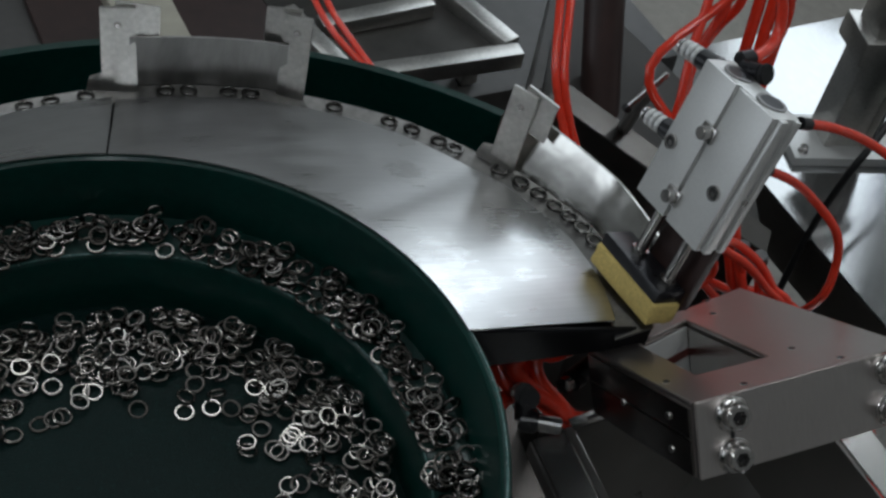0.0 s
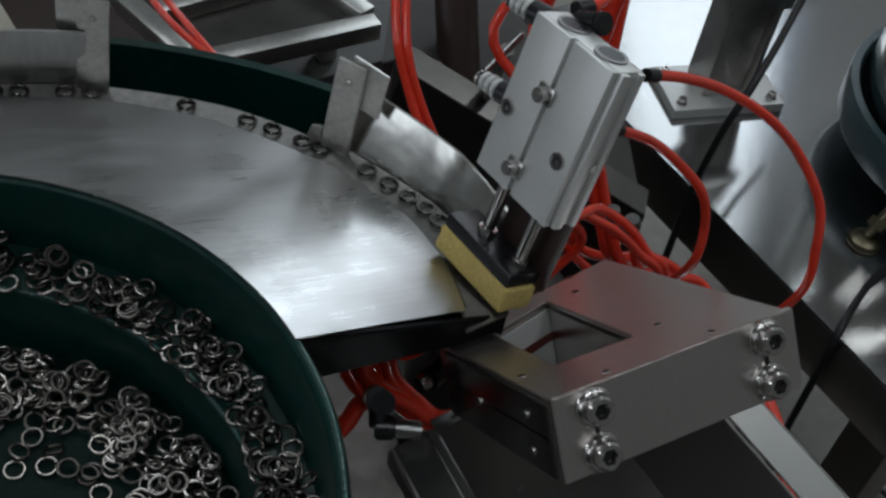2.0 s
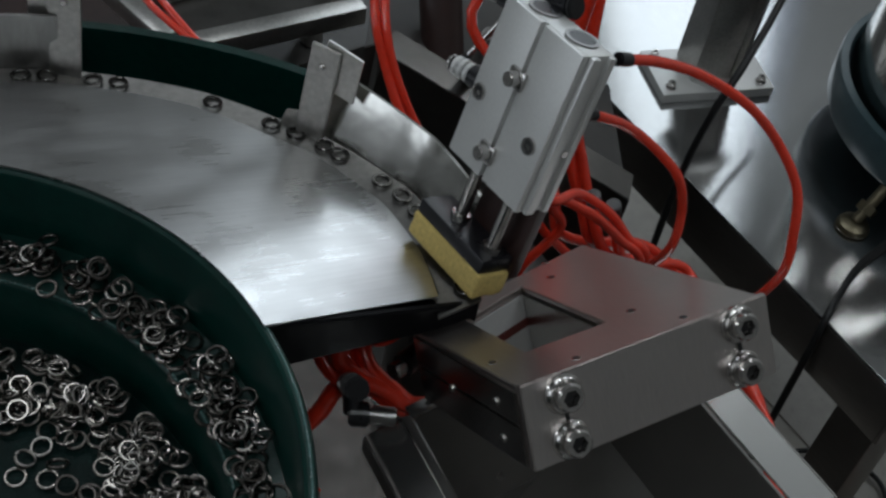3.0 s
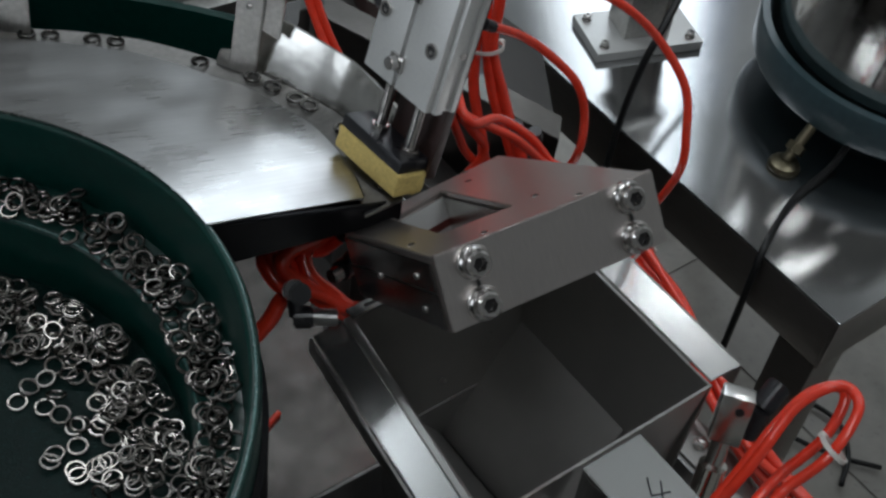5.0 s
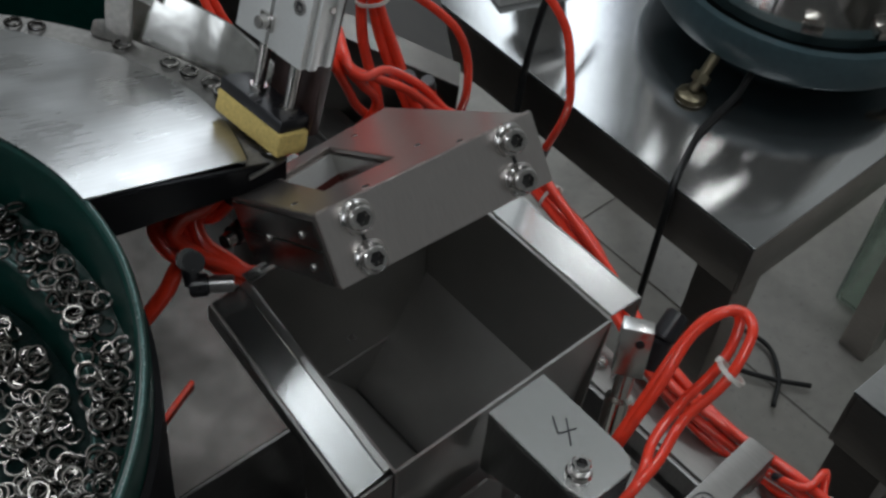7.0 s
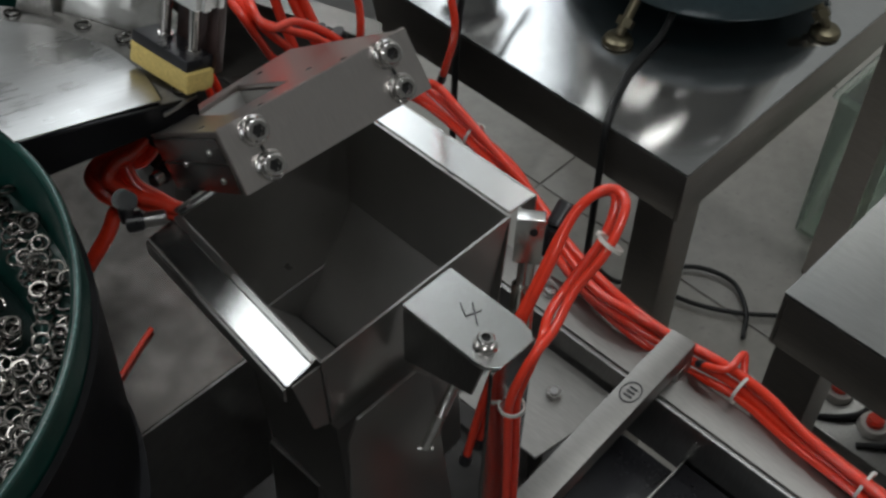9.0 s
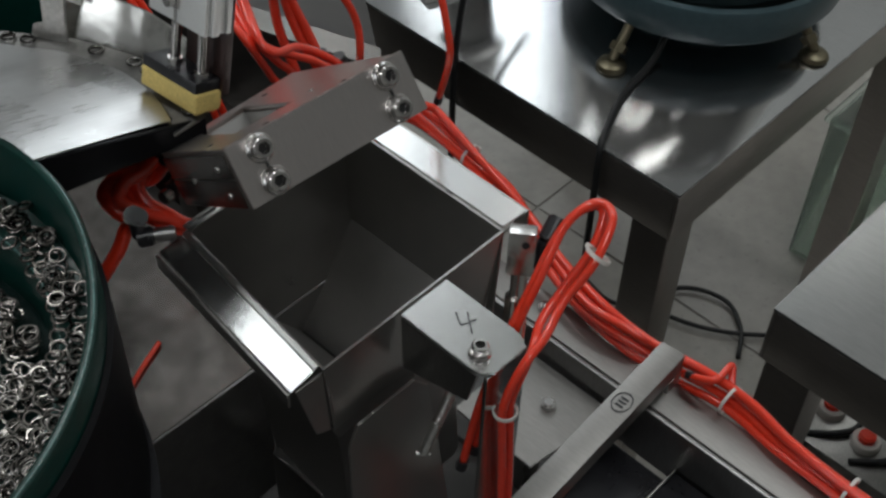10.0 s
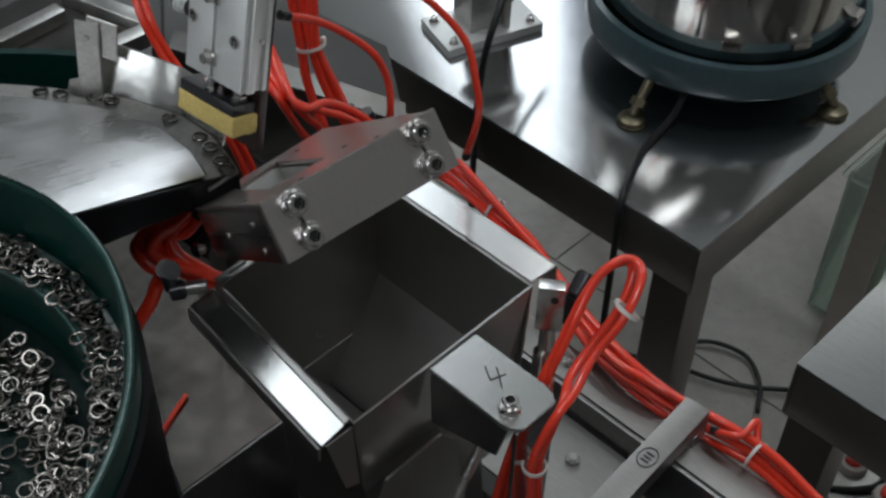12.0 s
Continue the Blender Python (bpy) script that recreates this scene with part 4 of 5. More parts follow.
    for at, size in (((0.1732, -0.188), (0.0012, 0.20)), ((0.209, -0.0886), (0.072, 0.0012))):
        part("steel_edge", box(size[0], size[1], 0.004, (at[0], at[1], 0.8345), 0.0003), BRACKET, box_top)
    shelf = thing("nut_plate", "grey steel plate with a hexagon nut beside the rail", "plate")
    part("plate", prism([(0.165, 0.055, 0.850), (0.243, 0.055, 0.850), (0.243, -0.030, 0.850), (0.165, -0.018, 0.850)], (0, 0, -0.003), 0.0005), DULL_STEEL, shelf)
    part("stay", box(0.02, 0.03, 0.0835, (0.20, 0.02, 0.805), 0.001), DARK_STEEL, shelf)
    nut = part("nut", rod((0.2137, 0.007, 0.8501), (0.2137, 0.007, 0.8545), 0.0058, 6), CHROME, shelf, "hexagon nut")
    part("stud", rod((0.2137, 0.007, 0.8540), (0.2137, 0.007, 0.8565), 0.0030, 14), DARK_STEEL, nut)
    for i in range(5):
        part("connector", rod((0.125 + 0.018 * i, -0.08, 0.815), (0.125 + 0.018 * i, -0.083, 0.832), 0.0065, 12, None, None, 0.001), RED if i % 2 else BLACK, valve)


machine()


# ---- tables and the second feeder ----
def steel_table(label, x0, y0, x1, y1, z, leg=0.05, apron=0.05, stretch=0.12, mat=TABLE_STEEL, frame_mat=LEG_STEEL):
    t = thing("steel_table", label, "table")
    part("tabletop", box(x1 - x0, y1 - y0, 0.004, ((x0 + x1) / 2, (y0 + y1) / 2, z - 0.002), 0.0012), mat, t, "brushed stainless tabletop")
    for y in (y0 + 0.0022, y1 - 0.0022):
        part("apron", box(x1 - x0 - 0.0005, 0.004, apron, ((x0 + x1) / 2, y, z - 0.0042 - apron / 2), 0.0005), frame_mat, t)
    for x in (x0 + 0.0022, x1 - 0.0022):
        part("apron", box(0.004, y1 - y0 - 0.009, apron, (x, (y0 + y1) / 2, z - 0.0042 - apron / 2), 0.0005), frame_mat, t)
    for x in (x0 + leg / 2 + 0.0055, x1 - leg / 2 - 0.0055):
        for y in (y0 + leg / 2 + 0.0055, y1 - leg / 2 - 0.0055):
            part("leg", box(leg, leg, z - 0.0045, (x, y, (z - 0.0045) / 2), 0.003), frame_mat, t)
    if stretch:
        for y in (y0 + leg / 2 + 0.0055, y1 - leg / 2 - 0.0055):
            part("stretcher", box(x1 - x0 - 2 * leg - 0.014, 0.03, 0.03, ((x0 + x1) / 2, y, stretch), 0.002), frame_mat, t)
    return t


steel_table("square brushed stainless steel table carrying a second feeder", 0.623, 0.155, 1.26, 0.790, 0.676, 0.05, 0.066, 0)
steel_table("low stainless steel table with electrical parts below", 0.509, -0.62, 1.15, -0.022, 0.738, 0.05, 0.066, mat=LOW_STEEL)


def second_feeder():
    f = thing("second_feeder", "polished steel bowl feeder in a blue-grey ring on brass feet", "feeder")
    c = (0.9346, 0.3585)
    ring = [(0.163, 0.7178), (0.167, 0.7195), (0.1695, 0.724), (0.1715, 0.760), (0.1700, 0.765), (0.162, 0.766), (0.1585, 0.760), (0.1585, 0.7178)]
    part("base_ring", revolve(ring, c, 0, 360, 96), BLUE_GREY, f, "blue-grey enamelled base ring")
    part("bowl", revolve([(0.001, 0.742), (0.152, 0.742), (0.155, 0.748), (0.157, 1.02), (0.153, 1.02), (0.150, 0.752), (0.001, 0.752)], c, 0, 360, 96, False), POLISHED, f, "polished steel drum")
    part("base_disc", revolve([(0.001, 0.7195), (0.160, 0.7195), (0.160, 0.7235), (0.001, 0.7235)], c, 0, 360, 64, False), BLUE_GREY, f)
    part("drive_housing", revolve([(0.001, 0.6775), (0.074, 0.6775), (0.080, 0.7185), (0.001, 0.7185)], c, 0, 360, 48, False), BLUE_GREY, f, "blue-grey drive housing")
    for x, y in ((0.738, 0.339), (0.922, 0.182), (1.095, 0.29), (0.99, 0.525)):
        out = Vector((x - c[0], y - c[1], 0)).normalized()
        p = Vector((x, y, 0.6765))
        foot = part("foot", revolve([(0.0005, 0), (0.0165, 0), (0.0178, 0.003), (0.0155, 0.0075), (0.010, 0.0105), (0.0005, 0.011)], (0, 0), 0, 360, 24, False), BRASS, f,
                    "brass levelling foot", Matrix.Translation(p))
        part("foot_bolt", rod(Vector((0, 0, 0.010)), out * -0.030 + Vector((0, 0, 0.043)), 0.0060, 14, None, None, 0.001), BRASS, foot)
        part("foot_nut", rod(out * -0.008 + Vector((0, 0, 0.018)), out * -0.015 + Vector((0, 0, 0.025)), 0.0105, 6), BRASS, foot)
    for a in (215, 243, 276, 300):
        x, y = c[0] + 0.1585 * math.cos(radians(a)), c[1] + 0.1585 * math.sin(radians(a))
        part("clamp", box(0.012, 0.022, 0.012, (0, 0, 0), 0.001), CHROME, f, "", pose(x, y, 0.79, 0, 0, a))


second_feeder()


def column_stand():
    s = thing("column_stand", "grey steel column on a bolted base plate", "stand")
    m = pose(0.749, 0.588, 0.676, 0, 0, -18)
    part("base_plate", box(0.135, 0.075, 0.012, (0, 0, 0.0062), 0.001), ALUMINIUM, s, "aluminium base plate", m)
    part("column", box(0.046, 0.045, 0.62, (-0.004, 0.005, 0.3224), 0.002), BRACKET, s, "dark square column", m)
    part("side_plate", box(0.005, 0.06, 0.20, (0.022, 0.002, 0.1125), 0.001), BRACKET, s, "", m)
    part("clamp_block", box(0.075, 0.062, 0.030, (-0.002, 0.004, 0.150), 0.003), BRACKET, s, "grey clamp block", m)
    for x in (-0.055, 0.055):
        for y in (-0.026, 0.026):
            b = m @ Vector((x, y, 0.0123))
            hex_socket_bolt(b, (0, 0, 1), s, 0.0045, 0.006, 0.008)


column_stand()


def crate():
    c = thing("plastic_crate", "translucent green plastic crate standing on the floor", "crate")
    x, y = 1.41, 0.12
    for dx, dy, sx, sy in ((-0.13, 0, 0.006, 0.30), (0.13, 0, 0.006, 0.30), (0, -0.15, 0.26, 0.006), (0, 0.15, 0.26, 0.006)):
        part("side", box(sx, sy, 0.30, (x + dx, y + dy, 0.152), 0.002), GREEN_PLASTIC, c)
    part("base", box(0.25, 0.29, 0.006, (x, y, 0.004), 0.001), GREEN_PLASTIC, c)
    part("rim", prism([(x - 0.14, y - 0.16, 0.31), (x + 0.14, y - 0.16, 0.31), (x + 0.14, y + 0.16, 0.31), (x - 0.14, y + 0.16, 0.31)], (0, 0, -0.01), 0.001,
                      [(x - 0.128, y - 0.148, 0.31), (x + 0.128, y - 0.148, 0.31), (x + 0.128, y + 0.148, 0.31), (x - 0.128, y + 0.148, 0.31)]), GREEN_PLASTIC, c)


crate()


def electrics():
    e = thing("control_unit", "grey steel control box with two red push buttons", "control unit")
    part("case", box(0.13, 0.22, 0.05, (0.800, -0.090, 0.275), 0.004), BRACKET, e, "grey steel case")
    for x, y in ((0.7985, -0.0268), (0.7837, -0.0849)):
        collar = part("button_collar", revolve([(0.0005, 0.300), (0.019, 0.300), (0.0195, 0.304), (0.017, 0.310), (0.0005, 0.310)], (x, y), 0, 360, 24, False), CLEAR_TIE, e, "white button collar")
        part("button", rod((x, y, 0.309), (x, y, 0.319), 0.0115, 18, None, 0.0105, 0.002), RED, collar, "red plastic push button")
    part("warning_tag", box(0.018, 0.014, 0.0006, (0.792, 0.004, 0.3004), 0), YELLOW, e, "small yellow tag")
    for k, dy in enumerate((-0.055, -0.115)):
        part("lead", sweep([(0.745, dy + 0.03, 0.302), (0.770, dy, 0.306), (0.800, dy - 0.012, 0.305), (0.850, dy + 0.004, 0.302)], 0.004, 8), BLACK, e, "black lead")
    sh = thing("equipment_shelf", "steel shelf below the low table", "shelf")
    part("board", box(0.52, 0.52, 0.012, (0.83, -0.25, 0.2435), 0.001), DARK_STEEL, sh)
    for x in (0.60, 1.06):
        for y in (-0.48, -0.02):
            part("post", box(0.02, 0.02, 0.236, (x, y, 0.1183), 0.001), DARK_STEEL, sh)


electrics()


# ---- machinery behind the bowl ----
def back_machines():
    f = thing("steel_rack", "grey square-tube steel rack behind the bowl", "rack")
    for p, q in BACK_TUBES:
        p, q = Vector(p), Vector(q)
        m = look((p + q) / 2, q)
        part("tube", box(0.018, 0.018, (q - p).length, (0, 0, 0), 0.002), BRACKET, f, "", m)
    part("tray_plate", prism([(0.124, 0.648, 0.8655), (0.300, 0.634, 0.8655), (0.272, 0.775, 0.8655), (0.108, 0.775, 0.8655)], (0, 0, -0.002), 0.0003), HOUSING, f, "dull steel tray plate")
    for p in BACK_POSTS:
        part("post", box(0.018, 0.018, p[2] - 0.784, (p[0], p[1], (p[2] + 0.784) / 2), 0.002), BRACKET, f)
    c = thing("sheet_housing", "dull folded sheet steel housing behind the hoses", "housing")
    part("front_sheet", prism([(0.20, 0.44, 1.00), (0.33, 0.30, 0.93), (0.36, 0.33, 0.70), (0.20, 0.50, 0.70)], (0.02, 0.02, 0), 0.0008), HOUSING, c)
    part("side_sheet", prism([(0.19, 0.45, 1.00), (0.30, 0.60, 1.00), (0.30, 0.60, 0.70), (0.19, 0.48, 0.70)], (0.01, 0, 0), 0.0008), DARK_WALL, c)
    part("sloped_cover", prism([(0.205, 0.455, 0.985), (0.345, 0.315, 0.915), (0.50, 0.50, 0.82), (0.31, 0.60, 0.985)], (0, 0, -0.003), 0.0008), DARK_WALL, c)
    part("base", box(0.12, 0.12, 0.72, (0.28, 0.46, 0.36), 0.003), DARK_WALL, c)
    # brown rod stands in for brownish reflections in the folded sheet
    part("brown_reflection", rod((0.285, 0.520, 1.05), (0.262, 0.440, 0.93), 0.016, 18), BROWN, c, "dark brown rod standing for a reflection in the housing")
    lever = thing("toggle_clamp", "small chrome toggle clamp on the sheet housing", "clamp")
    part("lever", rod((0.2287, 0.386, 1.03), (0.2483, 0.3802, 1.06), 0.0026, 14, None, None, 0.001), CHROME, lever)
    part("grip", rod((0.2287, 0.386, 1.03), (0.2262, 0.3868, 1.026), 0.0036, 14, None, None, 0.001), BLACK, lever)
    part("clamp_base", rod((0.240, 0.383, 1.047), (0.262, 0.425, 0.95), 0.005, 12, None, None, 0.001), DARK_STEEL, lever)
    d = thing("dark_cabinet", "machine cabinet with shade in its dark colour and a brown panel", "cabinet")
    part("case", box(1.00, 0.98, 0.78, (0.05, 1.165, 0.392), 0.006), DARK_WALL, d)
    part("panel", box(0.26, 0.30, 0.012, (0.05, 0.86, 0.7885), 0.003), BROWN, d, "dark brown panel")
    part("front_cover", box(0.42, 0.02, 0.60, (0.36, 0.672, 0.40), 0.003), DARK_STEEL, d)
    g = thing("grey_guard_panel", "beige-grey painted machine guard panel on a short stay", "panel")
    part("sheet", box(0.055, 0.14, 0.02, (-0.005, 0.770, 0.87), 0.003), BEIGE, g, "", None)
    part("stay", box(0.03, 0.03, 0.076, (-0.005, 0.80, 0.8215), 0.003), DARK_STEEL, g)


BACK_TUBES = [((0.150, 0.637, 0.871), (0.305, 0.627, 0.871)), ((0.303, 0.640, 0.871), (0.277, 0.74, 0.871)), ((0.140, 0.712, 0.871), (0.255, 0.716, 0.871)),
              ((0.136, 0.650, 0.871), (0.118, 0.740, 0.871))]
BACK_POSTS = [(0.268, 0.78, 0.862), (0.15, 0.735, 0.862), (0.30, 0.70, 0.862)]
back_machines()


# ---- hoses and cables ----
def hose(ctrl, r=0.0027, label="glossy red pneumatic hose", collar=0.0012):
    ob = single("air_hose", sweep(ctrl, r), RED, label, "hose", None, "red pneumatic hoses")
    for p, q in ((Vector(ctrl[0]), Vector(ctrl[1])), (Vector(ctrl[-1]), Vector(ctrl[-2]))):
        d = (q - p).normalized()
        part("end_collar", rod(p - d * 0.001, p + d * 0.007, r + collar, 14, None, None, 0.0006), BLACK_PLASTIC, ob, "black hose end collar")
    return ob


def cable(ctrl, r=0.004):
    return single("black_cable", sweep(ctrl, r, 8), BLACK, "black rubber electric cable", "cable", None, "black cables")


def tie(at, direction, r):
    """A nylon tie round a bundle."""
    d = Vector(direction).normalized()
    m = Matrix.Translation(at) @ d.to_track_quat("Z", "Y").to_matrix().to_4x4()
    bm = revolve([(r, -0.0011), (r + 0.0008, -0.0011), (r + 0.0008, 0.0011), (r, 0.0011)], (0, 0), 0, 360, 20)
    box(0.003, 0.0036, 0.003, (r + 0.0015, 0, 0), 0.0006, bm)
    single("cable_tie", bm, CLEAR_TIE, "white nylon tie round red hoses", "cable tie", m, "nylon ties")


hose([(0.082, 0.132, 1.27), (0.106, 0.133, 1.26), (0.133, 0.132, 1.245), (0.155, 0.122, 1.23), (0.173, 0.113, 1.21), (0.182, 0.1, 1.19), (0.181, 0.091, 1.17), (0.182, 0.088, 1.145), (0.188, 0.102, 1.1)], 0.0022, collar=0.0005)
hose([(0.084, 0.142, 1.235), (0.108, 0.141, 1.22), (0.125, 0.136, 1.205), (0.137, 0.128, 1.19), (0.144, 0.125, 1.17), (0.143, 0.122, 1.15), (0.15, 0.134, 1.12), (0.157, 0.151, 1.09)], 0.0022, collar=0.0005)
hose([(0.151, 0.402, 1.16), (0.133, 0.368, 1.14), (0.122, 0.344, 1.12), (0.121, 0.327, 1.1), (0.122, 0.307, 1.08), (0.131, 0.291, 1.06), (0.145, 0.275, 1.0), (0.15, 0.275, 0.9), (0.15, 0.285, 0.766)])
hose([(0.158, 0.4, 1.16), (0.139, 0.366, 1.14), (0.127, 0.342, 1.12), (0.125, 0.325, 1.1), (0.13, 0.306, 1.075), (0.136, 0.29, 1.06), (0.152, 0.275, 1.0), (0.158, 0.275, 0.9), (0.158, 0.285, 0.766)])
hose([(0.074, 0.633, 1.02), (0.076, 0.586, 1.0), (0.082, 0.555, 0.99), (0.094, 0.53, 0.98), (0.104, 0.492, 0.97), (0.11, 0.47, 0.9), (0.11, 0.45, 0.766)])
hose([(0.085, 0.63, 1.02), (0.085, 0.584, 1.0), (0.091, 0.553, 0.99), (0.099, 0.525, 0.98), (0.108, 0.491, 0.97), (0.117, 0.47, 0.9), (0.117, 0.45, 0.766)])
hose([(0.200, 0.290, 1.26), (0.194, 0.273, 1.16), (0.195, 0.271, 1.13), (0.192, 0.261, 1.1), (0.191, 0.255, 1.07), (0.193, 0.243, 1.04), (0.197, 0.238, 1.02), (0.235, 0.245, 0.985), (0.280, 0.258, 0.95), (0.31, 0.251, 0.93), (0.315, 0.23, 0.92), (0.316, 0.192, 0.91), (0.318, 0.15, 0.9), (0.287, 0.088, 0.9), (0.276, 0.038, 0.89), (0.274, -0.005, 0.89), (0.285, -0.045, 0.88), (0.291, -0.09, 0.88), (0.285, -0.137, 0.88), (0.281, -0.179, 0.88), (0.281, -0.24, 0.875), (0.284, -0.33, 0.868)], 0.0034)
hose([(0.206, 0.284, 1.26), (0.199, 0.268, 1.16), (0.2, 0.266, 1.13), (0.197, 0.256, 1.1), (0.199, 0.246, 1.07), (0.205, 0.232, 1.04), (0.211, 0.224, 1.02), (0.245, 0.236, 0.990), (0.285, 0.246, 0.96), (0.309, 0.241, 0.94), (0.316, 0.221, 0.93), (0.316, 0.184, 0.92), (0.316, 0.14, 0.91), (0.299, 0.092, 0.9), (0.275, 0.031, 0.9), (0.276, -0.008, 0.9), (0.287, -0.047, 0.89), (0.293, -0.092, 0.89), (0.284, -0.14, 0.89), (0.280, -0.181, 0.889), (0.279, -0.24, 0.884), (0.281, -0.33, 0.874)], 0.0034)
hose([(0.212, 0.278, 1.26), (0.204, 0.263, 1.16), (0.201, 0.256, 1.13), (0.199, 0.253, 1.1), (0.204, 0.242, 1.07), (0.207, 0.225, 1.04), (0.213, 0.214, 1.02), (0.250, 0.228, 0.980), (0.290, 0.244, 0.945), (0.317, 0.245, 0.92), (0.32, 0.214, 0.91), (0.321, 0.171, 0.9), (0.313, 0.126, 0.89), (0.286, 0.056, 0.88), (0.275, -0.002, 0.88), (0.283, -0.044, 0.87), (0.286, -0.093, 0.876), (0.281, -0.137, 0.876), (0.276, -0.18, 0.880), (0.274, -0.24, 0.879), (0.275, -0.33, 0.874)], 0.0034)
hose([(0.199, 0.296, 1.30), (0.192, 0.286, 1.22), (0.134, 0.280, 1.17), (0.150, 0.245, 1.135), (0.131, 0.194, 1.12), (0.163, 0.202, 1.1), (0.186, 0.197, 1.08), (0.2, 0.19, 1.06), (0.214, 0.184, 1.04), (0.222, 0.200, 0.95), (0.216, 0.212, 0.85), (0.193, 0.238, 0.766)])
hose([(0.178, 0.305, 1.30), (0.172, 0.295, 1.22), (0.167, 0.288, 1.2), (0.156, 0.276, 1.18), (0.148, 0.264, 1.16), (0.143, 0.255, 1.14), (0.131, 0.228, 1.128), (0.127, 0.205, 1.12), (0.135, 0.202, 1.1), (0.145, 0.203, 1.08), (0.169, 0.203, 1.05), (0.185, 0.197, 1.03), (0.196, 0.205, 0.95), (0.190, 0.215, 0.85), (0.185, 0.222, 0.766)])
hose([(0.187, 0.303, 1.30), (0.181, 0.293, 1.22), (0.178, 0.285, 1.2), (0.17, 0.283, 1.18), (0.164, 0.279, 1.16), (0.151, 0.262, 1.14), (0.138, 0.230, 1.128), (0.132, 0.207, 1.12), (0.144, 0.201, 1.1), (0.154, 0.199, 1.08), (0.134, 0.2, 1.05), (0.194, 0.193, 1.03), (0.203, 0.205, 0.95), (0.200, 0.215, 0.85), (0.195, 0.222, 0.766)])
hose([(0.197, 0.300, 1.30), (0.191, 0.29, 1.22), (0.188, 0.285, 1.2), (0.183, 0.29, 1.18), (0.172, 0.285, 1.17), (0.163, 0.276, 1.15), (0.145, 0.233, 1.132), (0.133, 0.202, 1.12), (0.155, 0.198, 1.1), (0.169, 0.192, 1.09), (0.187, 0.186, 1.07), (0.208, 0.182, 1.04), (0.214, 0.200, 0.95), (0.210, 0.212, 0.85), (0.190, 0.232, 0.766)])
hose([(0.104, 0.195, 1.3), (0.11, 0.188, 1.28), (0.106, 0.182, 1.27), (0.09, 0.174, 1.27), (0.081, 0.174, 1.27)])
hose([(0.149, 0.228, 1.27), (0.162, 0.229, 1.24), (0.161, 0.228, 1.22), (0.162, 0.23, 1.2), (0.163, 0.233, 1.17)])
hose([(0.024, 0.147, 1.135), (0.0146, 0.1566, 1.115), (0.006, 0.1653, 1.118), (-0.007, 0.1677, 1.115), (-0.0047, 0.1584, 1.108), (0.0032, 0.1473, 1.1), (0.0155, 0.1312, 1.092), (0.036, 0.136, 1.078), (0.060, 0.145, 1.060), (0.078, 0.160, 1.035)], 0.0042)
hose([(0.027, 0.146, 1.14), (0.0164, 0.1553, 1.12), (0.0043, 0.1615, 1.113), (-0.0051, 0.1642, 1.11), (0.0002, 0.1529, 1.104), (0.0088, 0.1421, 1.098), (0.0187, 0.132, 1.09), (0.036, 0.136, 1.078), (0.060, 0.145, 1.060), (0.078, 0.160, 1.035)], 0.0042)
hose([(-0.0095, 0.136, 1.117), (-0.0043, 0.1467, 1.105), (-0.0092, 0.1527, 1.095), (-0.018, 0.151, 1.085), (-0.035, 0.155, 1.064), (-0.050, 0.165, 1.038), (-0.060, 0.182, 1.000), (-0.058, 0.195, 0.940)], 0.0042)
# short red strand laid on the tray as the reflection of a hose
single("air_hose", sweep([(0.0165, 0.1915, 0.9372), (-0.002, 0.1835, 0.9370), (-0.0236, 0.173, 0.9370)], 0.0018), RED, "thin red strand standing for a hose's reflection in the tray", "hose", None, "red pneumatic hoses")
hose([(0.074, -0.040, 0.99), (0.081, -0.044, 1.05), (0.094, -0.047, 1.095), (0.110, -0.047, 1.122), (0.128, -0.044, 1.14), (0.141, -0.048, 1.15), (0.148, -0.054, 1.15), (0.143, -0.063, 1.148), (0.125, -0.068, 1.135), (0.108, -0.064, 1.115), (0.0889, -0.069, 1.108), (0.0738, -0.0705, 1.104), (0.0655, -0.0695, 1.092), (0.0612, -0.0675, 1.072), (0.0633, -0.067, 1.044), (0.067, -0.067, 1.0), (0.07, -0.067, 0.93), (0.07, -0.067, 0.775)], 0.0025)
hose([(0.066, -0.038, 0.98), (0.074, -0.042, 1.04), (0.087, -0.045, 1.085), (0.105, -0.044, 1.11), (0.123, -0.042, 1.13), (0.138, -0.042, 1.14), (0.15, -0.047, 1.143), (0.148, -0.054, 1.142), (0.134, -0.059, 1.13), (0.117, -0.056, 1.11), (0.096, -0.06, 1.106), (0.0815, -0.0675, 1.1045), (0.072, -0.0695, 1.094), (0.0675, -0.0675, 1.072), (0.0693, -0.067, 1.044), (0.073, -0.067, 1.0), (0.076, -0.067, 0.93), (0.076, -0.067, 0.775)], 0.0025)
hose([(0.202, 0.225, 1.06), (0.220, 0.222, 1.01), (0.262, 0.234, 0.965), (0.303, 0.235, 0.93), (0.310, 0.205, 0.92), (0.309, 0.165, 0.91), (0.303, 0.12, 0.90), (0.292, 0.07, 0.893), (0.282, 0.02, 0.893), (0.283, -0.02, 0.89), (0.292, -0.06, 0.888), (0.294, -0.10, 0.887), (0.287, -0.145, 0.886), (0.284, -0.19, 0.885), (0.287, -0.25, 0.88), (0.29, -0.33, 0.87)], 0.0034)
